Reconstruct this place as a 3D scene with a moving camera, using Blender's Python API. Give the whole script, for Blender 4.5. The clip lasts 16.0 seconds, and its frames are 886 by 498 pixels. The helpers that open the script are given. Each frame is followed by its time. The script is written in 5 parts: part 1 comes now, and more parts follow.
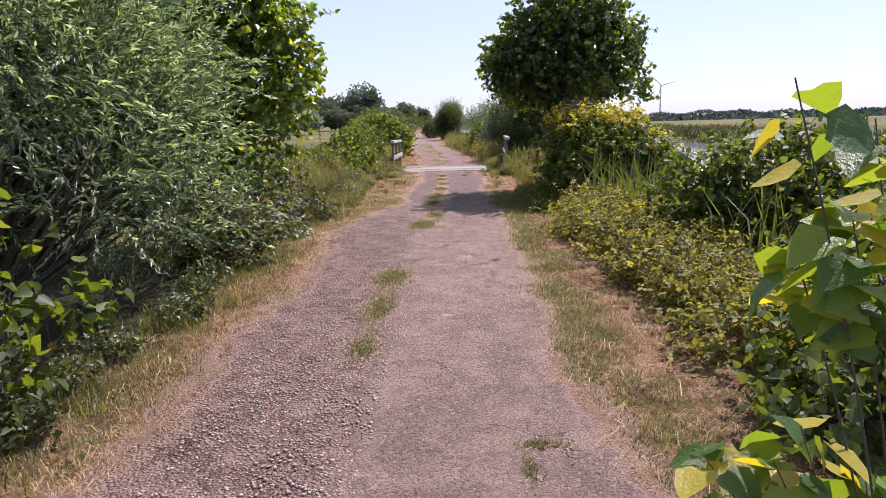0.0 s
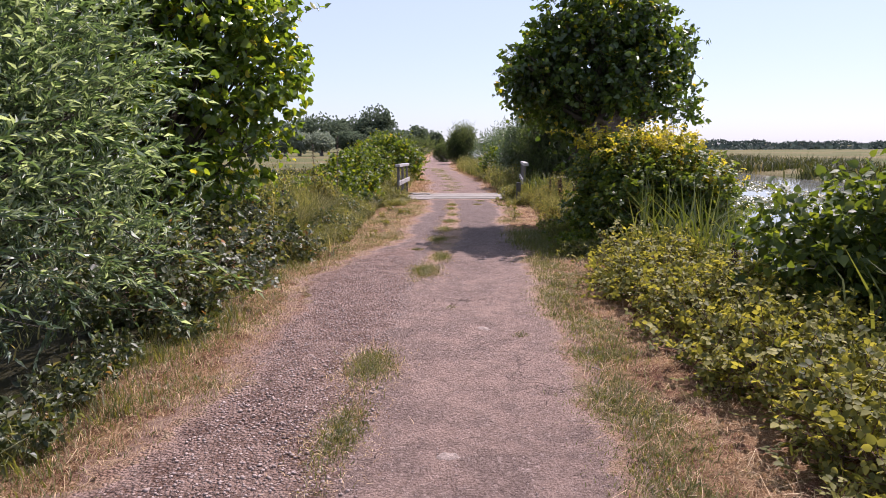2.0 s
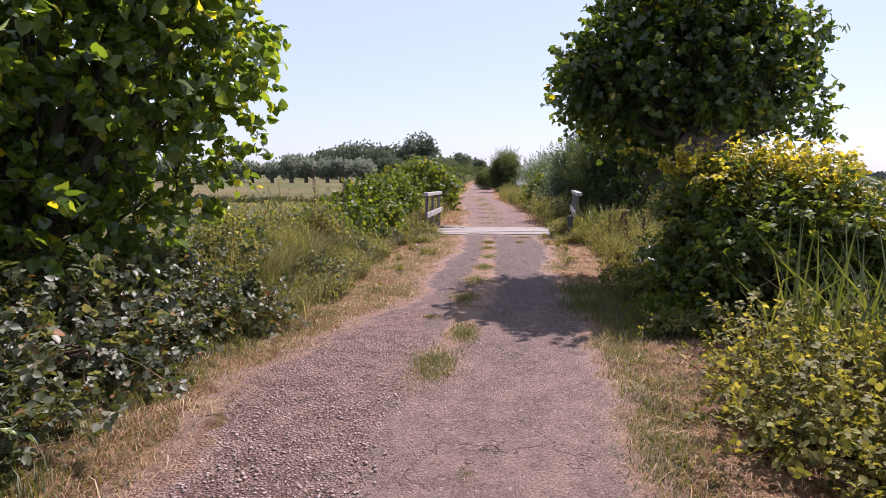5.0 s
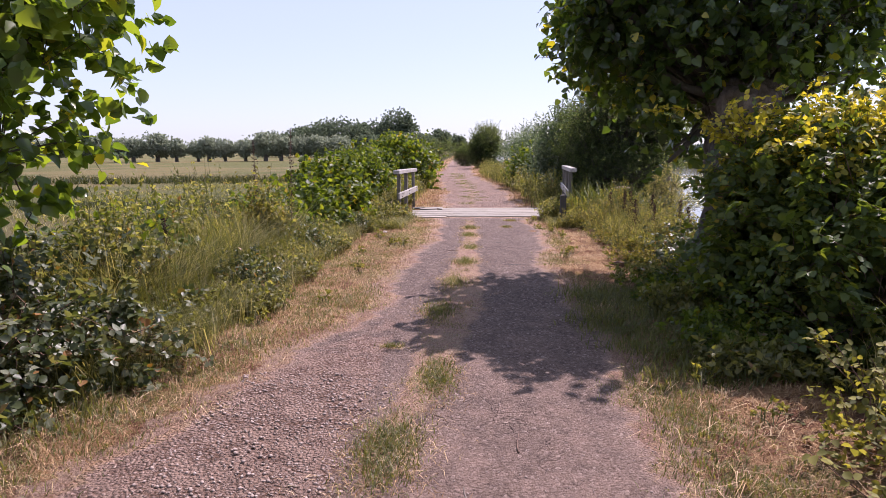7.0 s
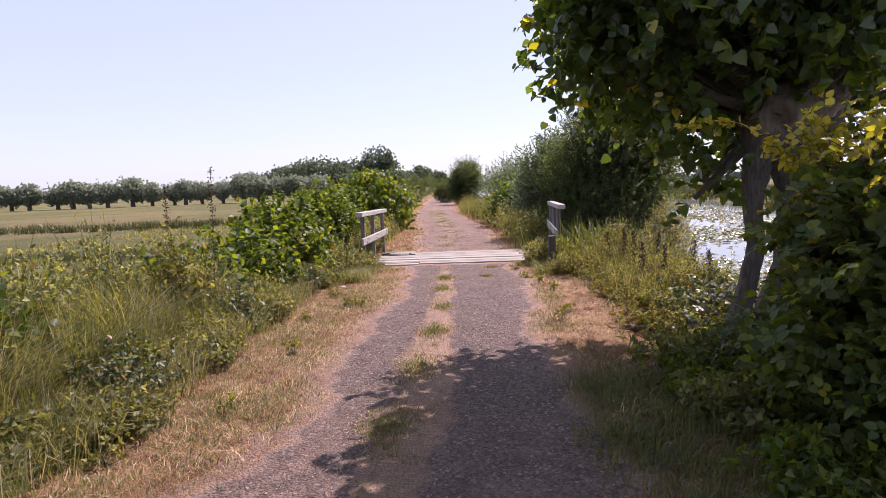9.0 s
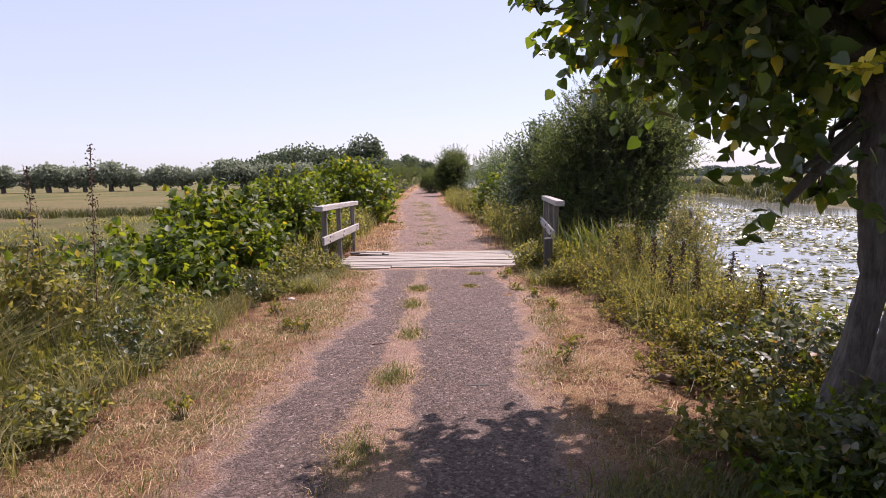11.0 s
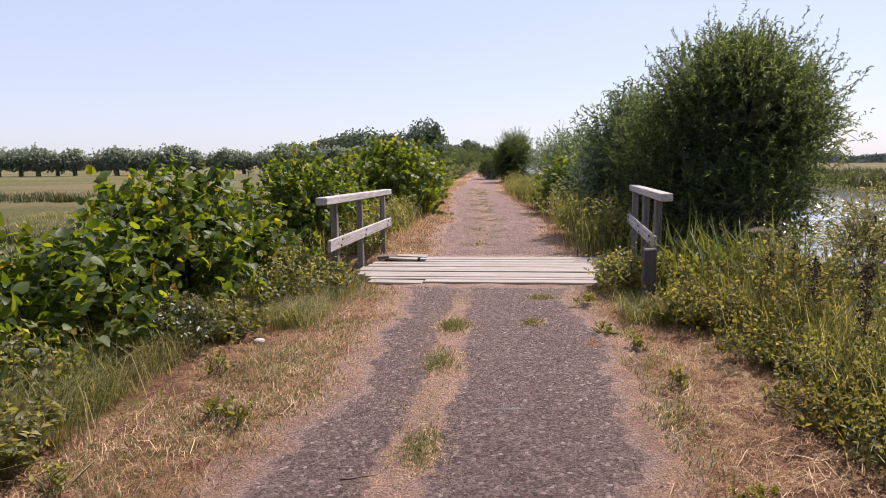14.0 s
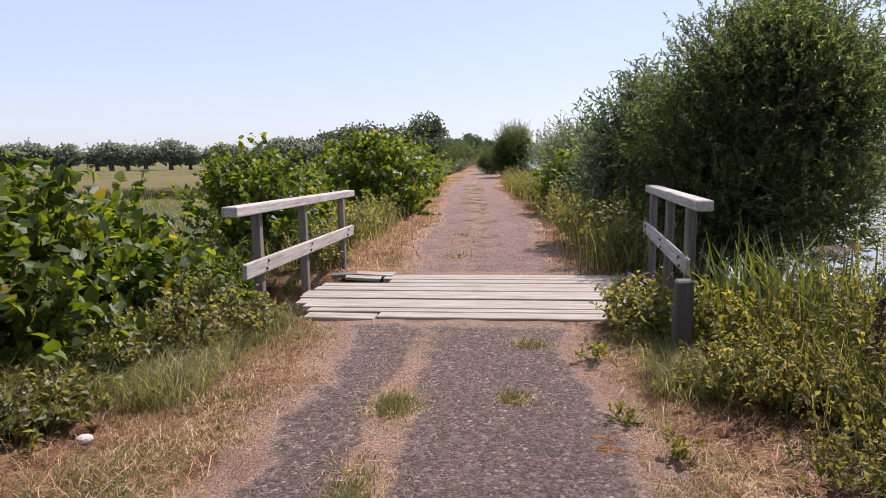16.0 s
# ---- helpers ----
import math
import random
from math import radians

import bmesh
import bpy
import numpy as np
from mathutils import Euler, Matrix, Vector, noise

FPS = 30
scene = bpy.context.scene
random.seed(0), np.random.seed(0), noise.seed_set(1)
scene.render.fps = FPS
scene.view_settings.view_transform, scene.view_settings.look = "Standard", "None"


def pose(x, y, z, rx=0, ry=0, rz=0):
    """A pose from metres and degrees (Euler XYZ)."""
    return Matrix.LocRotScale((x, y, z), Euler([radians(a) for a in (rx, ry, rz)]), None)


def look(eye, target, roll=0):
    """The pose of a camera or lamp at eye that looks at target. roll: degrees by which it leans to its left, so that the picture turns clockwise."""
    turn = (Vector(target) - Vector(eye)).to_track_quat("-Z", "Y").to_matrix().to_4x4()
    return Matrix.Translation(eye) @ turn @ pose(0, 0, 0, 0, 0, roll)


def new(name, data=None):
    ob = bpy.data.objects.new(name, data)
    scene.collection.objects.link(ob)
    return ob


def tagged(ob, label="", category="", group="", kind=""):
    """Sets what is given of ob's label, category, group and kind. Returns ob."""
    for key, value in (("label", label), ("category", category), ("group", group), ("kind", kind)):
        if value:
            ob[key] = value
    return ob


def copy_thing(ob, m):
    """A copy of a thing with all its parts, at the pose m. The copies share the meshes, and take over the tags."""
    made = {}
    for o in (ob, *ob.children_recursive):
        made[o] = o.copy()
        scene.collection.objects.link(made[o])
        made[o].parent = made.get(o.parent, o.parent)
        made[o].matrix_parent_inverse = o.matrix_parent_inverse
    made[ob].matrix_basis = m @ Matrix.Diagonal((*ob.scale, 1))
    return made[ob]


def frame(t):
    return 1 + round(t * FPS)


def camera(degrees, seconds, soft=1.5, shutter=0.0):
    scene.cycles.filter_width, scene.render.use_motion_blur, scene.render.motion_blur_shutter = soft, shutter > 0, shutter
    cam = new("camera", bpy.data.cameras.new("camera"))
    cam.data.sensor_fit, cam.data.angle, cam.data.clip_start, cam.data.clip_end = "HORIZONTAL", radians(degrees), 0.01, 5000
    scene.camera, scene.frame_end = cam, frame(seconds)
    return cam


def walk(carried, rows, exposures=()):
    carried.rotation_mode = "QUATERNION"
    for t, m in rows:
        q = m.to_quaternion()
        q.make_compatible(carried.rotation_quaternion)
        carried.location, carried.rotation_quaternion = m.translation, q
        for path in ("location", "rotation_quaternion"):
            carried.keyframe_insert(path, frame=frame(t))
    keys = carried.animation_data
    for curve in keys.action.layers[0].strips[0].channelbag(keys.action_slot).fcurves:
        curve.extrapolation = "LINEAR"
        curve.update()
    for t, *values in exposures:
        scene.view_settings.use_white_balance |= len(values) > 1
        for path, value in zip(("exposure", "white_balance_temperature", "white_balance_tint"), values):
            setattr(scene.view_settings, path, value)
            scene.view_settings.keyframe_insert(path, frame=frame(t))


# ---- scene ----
cam = camera(68.9, 16.0, 0.6)
METRES, EYE, TILT, LEAN, TURN = 16.0, 1.5, 0.0, 0.0, 0.0
ROWS = [
    (0.0, 0.0, 0.0, 0.0, -0.3, -11.18, 1.51),
    (0.5, 0.0028, 0.0338, -0.0018, 3.21, -12.44, 0.3),
    (1.0, -0.0005, 0.0683, 0.0011, -0.7, -9.03, 0.74),
    (1.5, 0.0004, 0.1015, -0.0019, -0.31, -7.04, 1.92),
    (2.0, 0.0025, 0.1342, -0.0023, 0.81, -9.11, 0.27),
    (2.5, 0.0005, 0.1659, -0.0018, -1.6, -8.0, 0.43),
    (3.0, 0.0061, 0.1983, -0.003, 2.55, -8.67, -0.05),
    (3.5, 0.0051, 0.2317, -0.0029, -1.08, -7.87, -0.47),
    (4.0, 0.0087, 0.2622, -0.0067, 2.82, -7.08, 1.06),
    (4.5, 0.011, 0.2922, -0.0049, 4.7, -6.47, -0.11),
    (7.0, 0.0084, 0.4508, -0.0091, 2.88, -8.74, 0.48),
    (7.5, 0.0078, 0.4787, -0.0077, -2.09, -7.69, 0.56),
    (8.0, 0.0149, 0.5072, -0.0075, 1.77, -8.48, -0.3),
    (8.5, 0.017, 0.5365, -0.0074, -0.07, -6.4, 0.03),
    (9.0, 0.0179, 0.5666, -0.0076, 1.31, -5.63, 2.08),
    (9.5, 0.0237, 0.5959, -0.0096, 3.83, -7.98, 0.69),
    (10.0, 0.0245, 0.6263, -0.0076, 0.16, -6.44, 1.05),
    (12.5, 0.031, 0.7727, -0.0097, 2.0, -7.79, 0.39),
    (13.0, 0.0329, 0.8048, -0.0121, 5.22, -10.07, -0.0),
    (13.5, 0.0348, 0.8331, -0.0107, 4.64, -5.85, 0.1),
    (14.0, 0.0303, 0.8658, -0.0117, 5.65, -7.69, 0.64),
    (14.5, 0.0363, 0.897, -0.0109, 7.08, -8.05, -0.76),
    (15.0, 0.0355, 0.9287, -0.0099, 1.18, -7.66, -2.08),
    (15.5, 0.0388, 0.9588, -0.0127, 4.07, -7.85, 0.52),
    (16.0, 0.0427, 0.9875, -0.0113, 5.86, -8.21, 0.81),
]
walk(cam, [(t, pose(0, 0, EYE, TILT, LEAN, TURN) @ pose(METRES * x, METRES * y, METRES * z, 90 + pitch, roll, yaw)) for t, x, y, z, yaw, pitch, roll in ROWS],
     [(0.0, 0.67, 6050, 28), (1.2, 0.63, 6100, 27), (3.0, 0.66, 6100, 32), (5.0, 0.67, 6100, 32), (9.0, 0.74, 6350, 35), (12.5, 0.58, 6500, 30), (16.0, 0.58, 6350, 25)])

# ---- world, sun ----
SUN_DIR = Vector((0.45, 0.52, 1.0)).normalized()
world = bpy.data.worlds.new("sky")
scene.world = world
world.use_nodes = True
wn = world.node_tree
sky = wn.nodes.new("ShaderNodeTexSky")
sky.sky_type = "NISHITA"
sky.sun_disc = False
sky.sun_elevation = math.asin(SUN_DIR.z)
sky.sun_rotation = math.atan2(SUN_DIR.x, SUN_DIR.y)
sky.air_density, sky.dust_density, sky.ozone_density = 1.0, 0.7, 2.5
haze = wn.nodes.new("ShaderNodeMix")
haze.data_type = "RGBA"
haze.inputs[0].default_value = 0.58
haze.inputs[7].default_value = (4.9, 5.7, 6.4, 1)
wn.links.new(sky.outputs["Color"], haze.inputs[6])
wn.links.new(haze.outputs[2], wn.nodes["Background"].inputs["Color"])
wn.nodes["Background"].inputs["Strength"].default_value = 0.101
sun = new("sun", bpy.data.lights.new("sun", "SUN"))
sun.data.energy, sun.data.angle, sun.data.color = 5.0, radians(0.55), (1.0, 0.93, 0.84)
sun.matrix_world = look(SUN_DIR * 60, (0, 0, 0))


# ---- materials ----
def material(name):
    m = bpy.data.materials.new(name)
    m.use_nodes = True
    return m, m.node_tree, m.node_tree.nodes["Principled BSDF"]


def nd(tree, kind, **values):
    n = tree.nodes.new(kind)
    for key, value in values.items():
        n.inputs[key].default_value = value
    return n


def noise_node(tree, vec, scale, detail=4.0, rough=0.6):
    n = nd(tree, "ShaderNodeTexNoise", Scale=scale, Detail=detail, Roughness=rough)
    tree.links.new(vec, n.inputs["Vector"])
    return n.outputs["Fac"]


def ramp(tree, fac, stops):
    n = tree.nodes.new("ShaderNodeValToRGB")
    el = n.color_ramp.elements
    while len(el) < len(stops):
        el.new(0.5)
    for e, (p, c) in zip(el, stops):
        e.position, e.color = p, (*c, 1) if len(c) == 3 else c
    tree.links.new(fac, n.inputs["Fac"])
    return n.outputs["Color"]


def mixc(tree, fac, a, b, mode="MIX"):
    n = tree.nodes.new("ShaderNodeMix")
    n.data_type, n.blend_type = "RGBA", mode
    for v, i in ((fac, 0), (a, 6), (b, 7)):
        if isinstance(v, (int, float)):
            n.inputs[i].default_value = v
        elif isinstance(v, tuple):
            n.inputs[i].default_value = (*v, 1)
        else:
            tree.links.new(v, n.inputs[i])
    return n.outputs[2]


def calc(tree, op, a, b=0.0, c=0.0):
    n = tree.nodes.new("ShaderNodeMath")
    n.operation = op
    for v, i in ((a, 0), (b, 1), (c, 2)):
        if isinstance(v, (int, float)):
            n.inputs[i].default_value = v
        else:
            tree.links.new(v, n.inputs[i])
    return n.outputs[0]


def step(tree, value, lo, hi):
    n = tree.nodes.new("ShaderNodeMapRange")
    n.interpolation_type = "SMOOTHSTEP"
    n.inputs["From Min"].default_value, n.inputs["From Max"].default_value = lo, hi
    tree.links.new(value, n.inputs["Value"])
    return n.outputs["Result"]


def bump(tree, bsdf, height, strength, distance):
    n = nd(tree, "ShaderNodeBump", Strength=strength, Distance=distance)
    tree.links.new(height, n.inputs["Height"])
    tree.links.new(n.outputs["Normal"], bsdf.inputs["Normal"])


def world_pos(tree):
    return tree.nodes.new("ShaderNodeNewGeometry").outputs["Position"]


def attr(tree, name):
    n = tree.nodes.new("ShaderNodeAttribute")
    n.attribute_name = name
    return n.outputs["Fac"]


def leaf_mat(name, dark, mid, light, old=None, rough=0.42, trans=0.4, spec=0.5, glow=(2.0, 1.85, 0.55), dim=0.78, patchy=None):
    """A leaf: colour by leaf, light passing through it."""
    m, t, b = material(name)
    rnd = t.nodes.new("ShaderNodeNewGeometry").outputs["Random Per Island"]
    dark, mid, light = (tuple(c * dim * 0.82 for c in q) for q in (dark, mid, light))
    stops = [(0.0, dark), (0.5, mid), (0.9, light)]
    if old:
        stops += [(0.955, light), (0.975, old)]
    col = ramp(t, rnd, stops)
    patch = noise_node(t, world_pos(t), 1.6, 2)
    col = mixc(t, step(t, patch, 0.42, 0.6), col, patchy or mixc(t, 0.5, col, mid)) if patchy is None else mixc(t, calc(t, "MULTIPLY", step(t, patch, 0.45, 0.6), 0.7), col, mixc(t, 1.0, col, patchy, "MULTIPLY"))
    t.links.new(col, b.inputs["Base Color"])
    b.inputs["Roughness"].default_value = rough
    b.inputs["Specular IOR Level"].default_value = spec
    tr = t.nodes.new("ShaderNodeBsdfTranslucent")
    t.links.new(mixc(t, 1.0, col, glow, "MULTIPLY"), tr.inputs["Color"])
    mx = t.nodes.new("ShaderNodeMixShader")
    mx.inputs["Fac"].default_value = trans
    t.links.new(b.outputs["BSDF"], mx.inputs[1])
    t.links.new(tr.outputs["BSDF"], mx.inputs[2])
    t.links.new(mx.outputs["Shader"], t.nodes["Material Output"].inputs["Surface"])
    return m


def bark_mat(name, a, b2, scale=9):
    m, t, b = material(name)
    p = world_pos(t)
    mp = t.nodes.new("ShaderNodeMapping")
    mp.inputs["Scale"].default_value = (1, 1, 0.22)
    t.links.new(p, mp.inputs["Vector"])
    n1 = noise_node(t, mp.outputs["Vector"], scale * 4, 6, 0.7)
    n2 = noise_node(t, p, scale * 0.5, 3)
    col = mixc(t, n2, ramp(t, n1, [(0.3, a), (0.7, b2)]), a)
    t.links.new(col, b.inputs["Base Color"])
    b.inputs["Roughness"].default_value = 0.9
    bump(t, b, n1, 0.8, 0.02)
    return m


def wood_mat(name, a, b2, axis):
    """Weathered grey timber with its grain along one axis, and nail-dark cracks."""
    m, t, b = material(name)
    co = t.nodes.new("ShaderNodeTexCoord").outputs["Object"]
    mp = t.nodes.new("ShaderNodeMapping")
    mp.inputs["Scale"].default_value = tuple(1.2 if i == axis else 26 for i in range(3))
    t.links.new(co, mp.inputs["Vector"])
    grain = noise_node(t, mp.outputs["Vector"], 1.6, 6, 0.65)
    blot = noise_node(t, world_pos(t), 2.3, 5, 0.6)
    rnd = t.nodes.new("ShaderNodeObjectInfo").outputs["Random"]
    col = ramp(t, grain, [(0.25, tuple(c * 0.3 for c in a)), (0.42, a), (0.72, b2)])
    col = mixc(t, calc(t, "MULTIPLY", step(t, blot, 0.45, 0.7), 0.45), col, (0.2, 0.17, 0.12))
    col = mixc(t, calc(t, "MULTIPLY", rnd, 0.4), col, mixc(t, 0.55, col, (0.3, 0.27, 0.23)))
    t.links.new(col, b.inputs["Base Color"])
    b.inputs["Roughness"].default_value = 0.82
    bump(t, b, grain, 0.6, 0.006)
    return m


def verge_colour(t, p):
    """Straw, reddish soil, green patches and bleached mats of dead grass."""
    big = noise_node(t, p, 0.9, 5, 0.6)
    mid = noise_node(t, p, 3.4, 8, 0.75)
    mid2 = noise_node(t, p, 8.0, 8, 0.78)
    fine = noise_node(t, p, 70.0, 5, 0.8)
    straw = ramp(t, fine, [(0.3, (0.13, 0.066, 0.029)), (0.5, (0.37, 0.235, 0.12)), (0.68, (0.66, 0.49, 0.3))])
    soil = ramp(t, fine, [(0.32, (0.065, 0.034, 0.021)), (0.5, (0.21, 0.11, 0.066)), (0.68, (0.41, 0.245, 0.15))])
    green = ramp(t, fine, [(0.3, (0.04, 0.045, 0.014)), (0.5, (0.14, 0.135, 0.042)), (0.7, (0.3, 0.26, 0.1))])
    pale = ramp(t, fine, [(0.3, (0.26, 0.17, 0.095)), (0.5, (0.52, 0.375, 0.225)), (0.7, (0.74, 0.59, 0.4))])
    col = mixc(t, step(t, mid, 0.46, 0.56), straw, soil)
    grown = calc(t, "ADD", big, calc(t, "MULTIPLY", calc(t, "SUBTRACT", mid2, 0.5), 1.3))
    col = mixc(t, calc(t, "MULTIPLY", step(t, grown, 0.52, 0.62), 0.8), col, green)
    col = mixc(t, calc(t, "MULTIPLY", step(t, mid2, 0.54, 0.66), 0.75), col, pale)
    return col, big, mid, mid2, fine


def ground_mat():
    m, t, b = material("dry_verge")
    p = world_pos(t)
    u = attr(t, "across")
    col, big, mid, mid2, fine = verge_colour(t, p)
    dust = ramp(t, fine, [(0.3, (0.2, 0.135, 0.1)), (0.5, (0.42, 0.31, 0.245)), (0.7, (0.66, 0.54, 0.45))])
    rim = calc(t, "ADD", attr(t, "rim"), calc(t, "MULTIPLY", calc(t, "SUBTRACT", mid2, 0.5), 3.0))
    col = mixc(t, calc(t, "MULTIPLY", step(t, rim, 0.35, 0.9), 0.8), col, dust)
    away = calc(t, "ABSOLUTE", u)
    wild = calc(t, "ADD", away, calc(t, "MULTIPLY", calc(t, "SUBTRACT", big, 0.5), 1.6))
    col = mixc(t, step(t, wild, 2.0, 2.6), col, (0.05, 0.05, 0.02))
    far = ramp(t, mid, [(0.3, (0.06, 0.078, 0.026)), (0.5, (0.105, 0.118, 0.042)), (0.75, (0.18, 0.165, 0.075))])
    farbig = noise_node(t, p, 0.05, 4, 0.6)
    far = mixc(t, step(t, farbig, 0.47, 0.56), far, mixc(t, mid2, (0.12, 0.115, 0.045), (0.2, 0.175, 0.085)))
    col = mixc(t, step(t, away, 4.2, 6.0), col, far)
    t.links.new(mixc(t, 1.0, col, (0.94, 0.86, 0.85), "MULTIPLY"), b.inputs["Base Color"])
    b.inputs["Roughness"].default_value = 0.95
    b.inputs["Specular IOR Level"].default_value = 0.15
    bump(t, b, calc(t, "ADD", fine, calc(t, "ADD", mid, mid2)), 1.0, 0.05)
    return m


def road_mat():
    """Old bleached asphalt, loose gravel on one lane, a strip of straw and earth between the ruts."""
    m, t, b = material("worn_asphalt")
    p = world_pos(t)
    loose, strip, edge, dusty = attr(t, "loose"), attr(t, "strip"), attr(t, "edge"), attr(t, "dusty")
    verge, big, mid3, mid2, fine = verge_colour(t, p)
    mid = noise_node(t, p, 6.0, 7, 0.75)
    vor = nd(t, "ShaderNodeTexVoronoi", Scale=54.0)
    t.links.new(p, vor.inputs["Vector"])
    vor2 = nd(t, "ShaderNodeTexVoronoi", Scale=52.0)
    t.links.new(p, vor2.inputs["Vector"])
    chips = ramp(t, vor.outputs["Color"], [(0.2, (0.035, 0.028, 0.025)), (0.5, (0.135, 0.107, 0.095)), (0.82, (0.28, 0.232, 0.208)), (0.96, (0.68, 0.6, 0.54))])
    base = ramp(t, fine, [(0.34, (0.042, 0.033, 0.029)), (0.5, (0.145, 0.113, 0.099)), (0.66, (0.35, 0.285, 0.25))])
    asphalt = mixc(t, 0.62, base, chips)
    asphalt = mixc(t, calc(t, "MULTIPLY", step(t, mid, 0.5, 0.68), 0.3), asphalt, (0.06, 0.047, 0.042))
    dust = ramp(t, fine, [(0.3, (0.2, 0.135, 0.105)), (0.5, (0.4, 0.3, 0.245)), (0.7, (0.62, 0.5, 0.43))])
    film = calc(t, "MULTIPLY", dusty, calc(t, "ADD", 0.35, calc(t, "MULTIPLY", step(t, mid3, 0.4, 0.65), 0.5)))
    asphalt = mixc(t, film, asphalt, dust)
    stones = ramp(t, vor2.outputs["Color"], [(0.1, (0.085, 0.06, 0.052)), (0.45, (0.25, 0.185, 0.158)), (0.8, (0.40, 0.315, 0.275)), (0.97, (0.68, 0.59, 0.53))])
    stones = mixc(t, step(t, vor2.outputs["Distance"], 0.4, 0.65), stones, (0.17, 0.108, 0.08))
    stones = mixc(t, calc(t, "MULTIPLY", step(t, mid, 0.42, 0.6), 0.6), stones, dust)
    wob = calc(t, "MULTIPLY", calc(t, "SUBTRACT", mid3, 0.5), 2.6)
    wob2 = calc(t, "MULTIPLY", calc(t, "SUBTRACT", mid2, 0.5), 2.6)
    col = mixc(t, step(t, calc(t, "ADD", loose, wob), 0.3, 0.7), asphalt, stones)
    rim = calc(t, "ADD", edge, calc(t, "ADD", calc(t, "MULTIPLY", wob, 0.5), calc(t, "MULTIPLY", wob2, 0.6)))
    col = mixc(t, calc(t, "MULTIPLY", step(t, rim, 0.3, 0.75), 0.75), col, dust)
    col = mixc(t, calc(t, "MULTIPLY", step(t, rim, 0.62, 0.85), 0.55), col, verge)
    col = mixc(t, step(t, calc(t, "ADD", strip, calc(t, "MULTIPLY", wob2, 0.6)), 0.28, 0.75), col, mixc(t, 0.6, verge, dust))
    # fine cracks
    cr = nd(t, "ShaderNodeTexVoronoi", Scale=1.3)
    cr.feature = "DISTANCE_TO_EDGE"
    warp = t.nodes.new("ShaderNodeVectorMath")
    warp.operation = "ADD"
    wn2 = nd(t, "ShaderNodeTexNoise", Scale=3.0, Detail=4.0)
    t.links.new(p, wn2.inputs["Vector"])
    t.links.new(p, warp.inputs[0])
    t.links.new(wn2.outputs["Color"], warp.inputs[1])
    t.links.new(warp.outputs["Vector"], cr.inputs["Vector"])
    crack = calc(t, "MULTIPLY", calc(t, "SUBTRACT", 1.0, step(t, cr.outputs["Distance"], 0.004, 0.016)), calc(t, "MULTIPLY", step(t, big, 0.5, 0.58), step(t, dusty, 0.45, 0.9)))
    col = mixc(t, calc(t, "MULTIPLY", crack, 0.4), col, (0.05, 0.04, 0.035))
    t.links.new(mixc(t, 1.0, col, (0.95, 0.86, 0.825), "MULTIPLY"), b.inputs["Base Color"])
    b.inputs["Roughness"].default_value = 0.9
    b.inputs["Specular IOR Level"].default_value = 0.25
    h = calc(t, "ADD", calc(t, "MULTIPLY", vor.outputs["Distance"], -0.5), calc(t, "ADD", fine, calc(t, "MULTIPLY", calc(t, "MULTIPLY", vor2.outputs["Distance"], loose), -1.5)))
    h = calc(t, "SUBTRACT", calc(t, "ADD", h, calc(t, "MULTIPLY", mid2, 0.8)), calc(t, "MULTIPLY", crack, 1.5))
    bump(t, b, h, 1.0, 0.03)
    return m


def water_mat():
    m, t, b = material("canal_water")
    p = world_pos(t)
    b.inputs["Base Color"].default_value = (0.17, 0.175, 0.165, 1)
    b.inputs["Roughness"].default_value = 0.06
    b.inputs["IOR"].default_value = 2.5
    b.inputs["Specular IOR Level"].default_value = 1.0
    bump(t, b, calc(t, "ADD", noise_node(t, p, 3.0, 3), noise_node(t, p, 0.7, 2)), 0.1, 0.02)
    return m


def plain(name, col, rough=0.7, metal=0.0, vary=0.35, scale=20):
    m, t, b = material(name)
    n = noise_node(t, world_pos(t), scale, 5, 0.65)
    rnd = t.nodes.new("ShaderNodeNewGeometry").outputs["Random Per Island"]
    c = mixc(t, step(t, n, 0.3, 0.75), tuple(x * (1 - vary) for x in col), tuple(min(1, x * (1 + vary)) for x in col))
    c = mixc(t, calc(t, "MULTIPLY", rnd, 0.5), c, tuple(x * 0.45 for x in col))
    t.links.new(c, b.inputs["Base Color"])
    b.inputs["Roughness"].default_value, b.inputs["Metallic"].default_value = rough, metal
    bump(t, b, n, 0.3, 0.01)
    return m


M_GROUND, M_ROAD, M_WATER = ground_mat(), road_mat(), water_mat()
M_WILLOW = leaf_mat("willow_leaf", (0.035, 0.06, 0.035), (0.105, 0.15, 0.078), (0.46, 0.50, 0.40), rough=0.36, trans=0.35, spec=0.6, glow=(1.75, 1.9, 0.8), dim=1.36)
# Yellow sprig leaf, which also carries the sun on the mound's top.
M_SPRAY = leaf_mat("sun_yellow_bramble_leaf", (0.12, 0.14, 0.025), (0.30, 0.28, 0.04), (0.50, 0.43, 0.06), rough=0.45, trans=0.46, spec=0.4, glow=(1.9, 1.7, 0.5), dim=1.25)
# Shaded copy of the willow leaf, its tones dimmed for the far shrubs.
M_WILLOW_DIM = leaf_mat("dim_willow_leaf", (0.05, 0.08, 0.045), (0.105, 0.145, 0.085), (0.32, 0.37, 0.29), rough=0.4, trans=0.34, spec=0.6, glow=(1.6, 1.75, 0.85), dim=1.0)
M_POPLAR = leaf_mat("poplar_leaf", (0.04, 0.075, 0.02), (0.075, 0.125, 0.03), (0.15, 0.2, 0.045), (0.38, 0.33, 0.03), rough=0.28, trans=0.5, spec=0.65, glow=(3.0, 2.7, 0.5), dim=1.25)
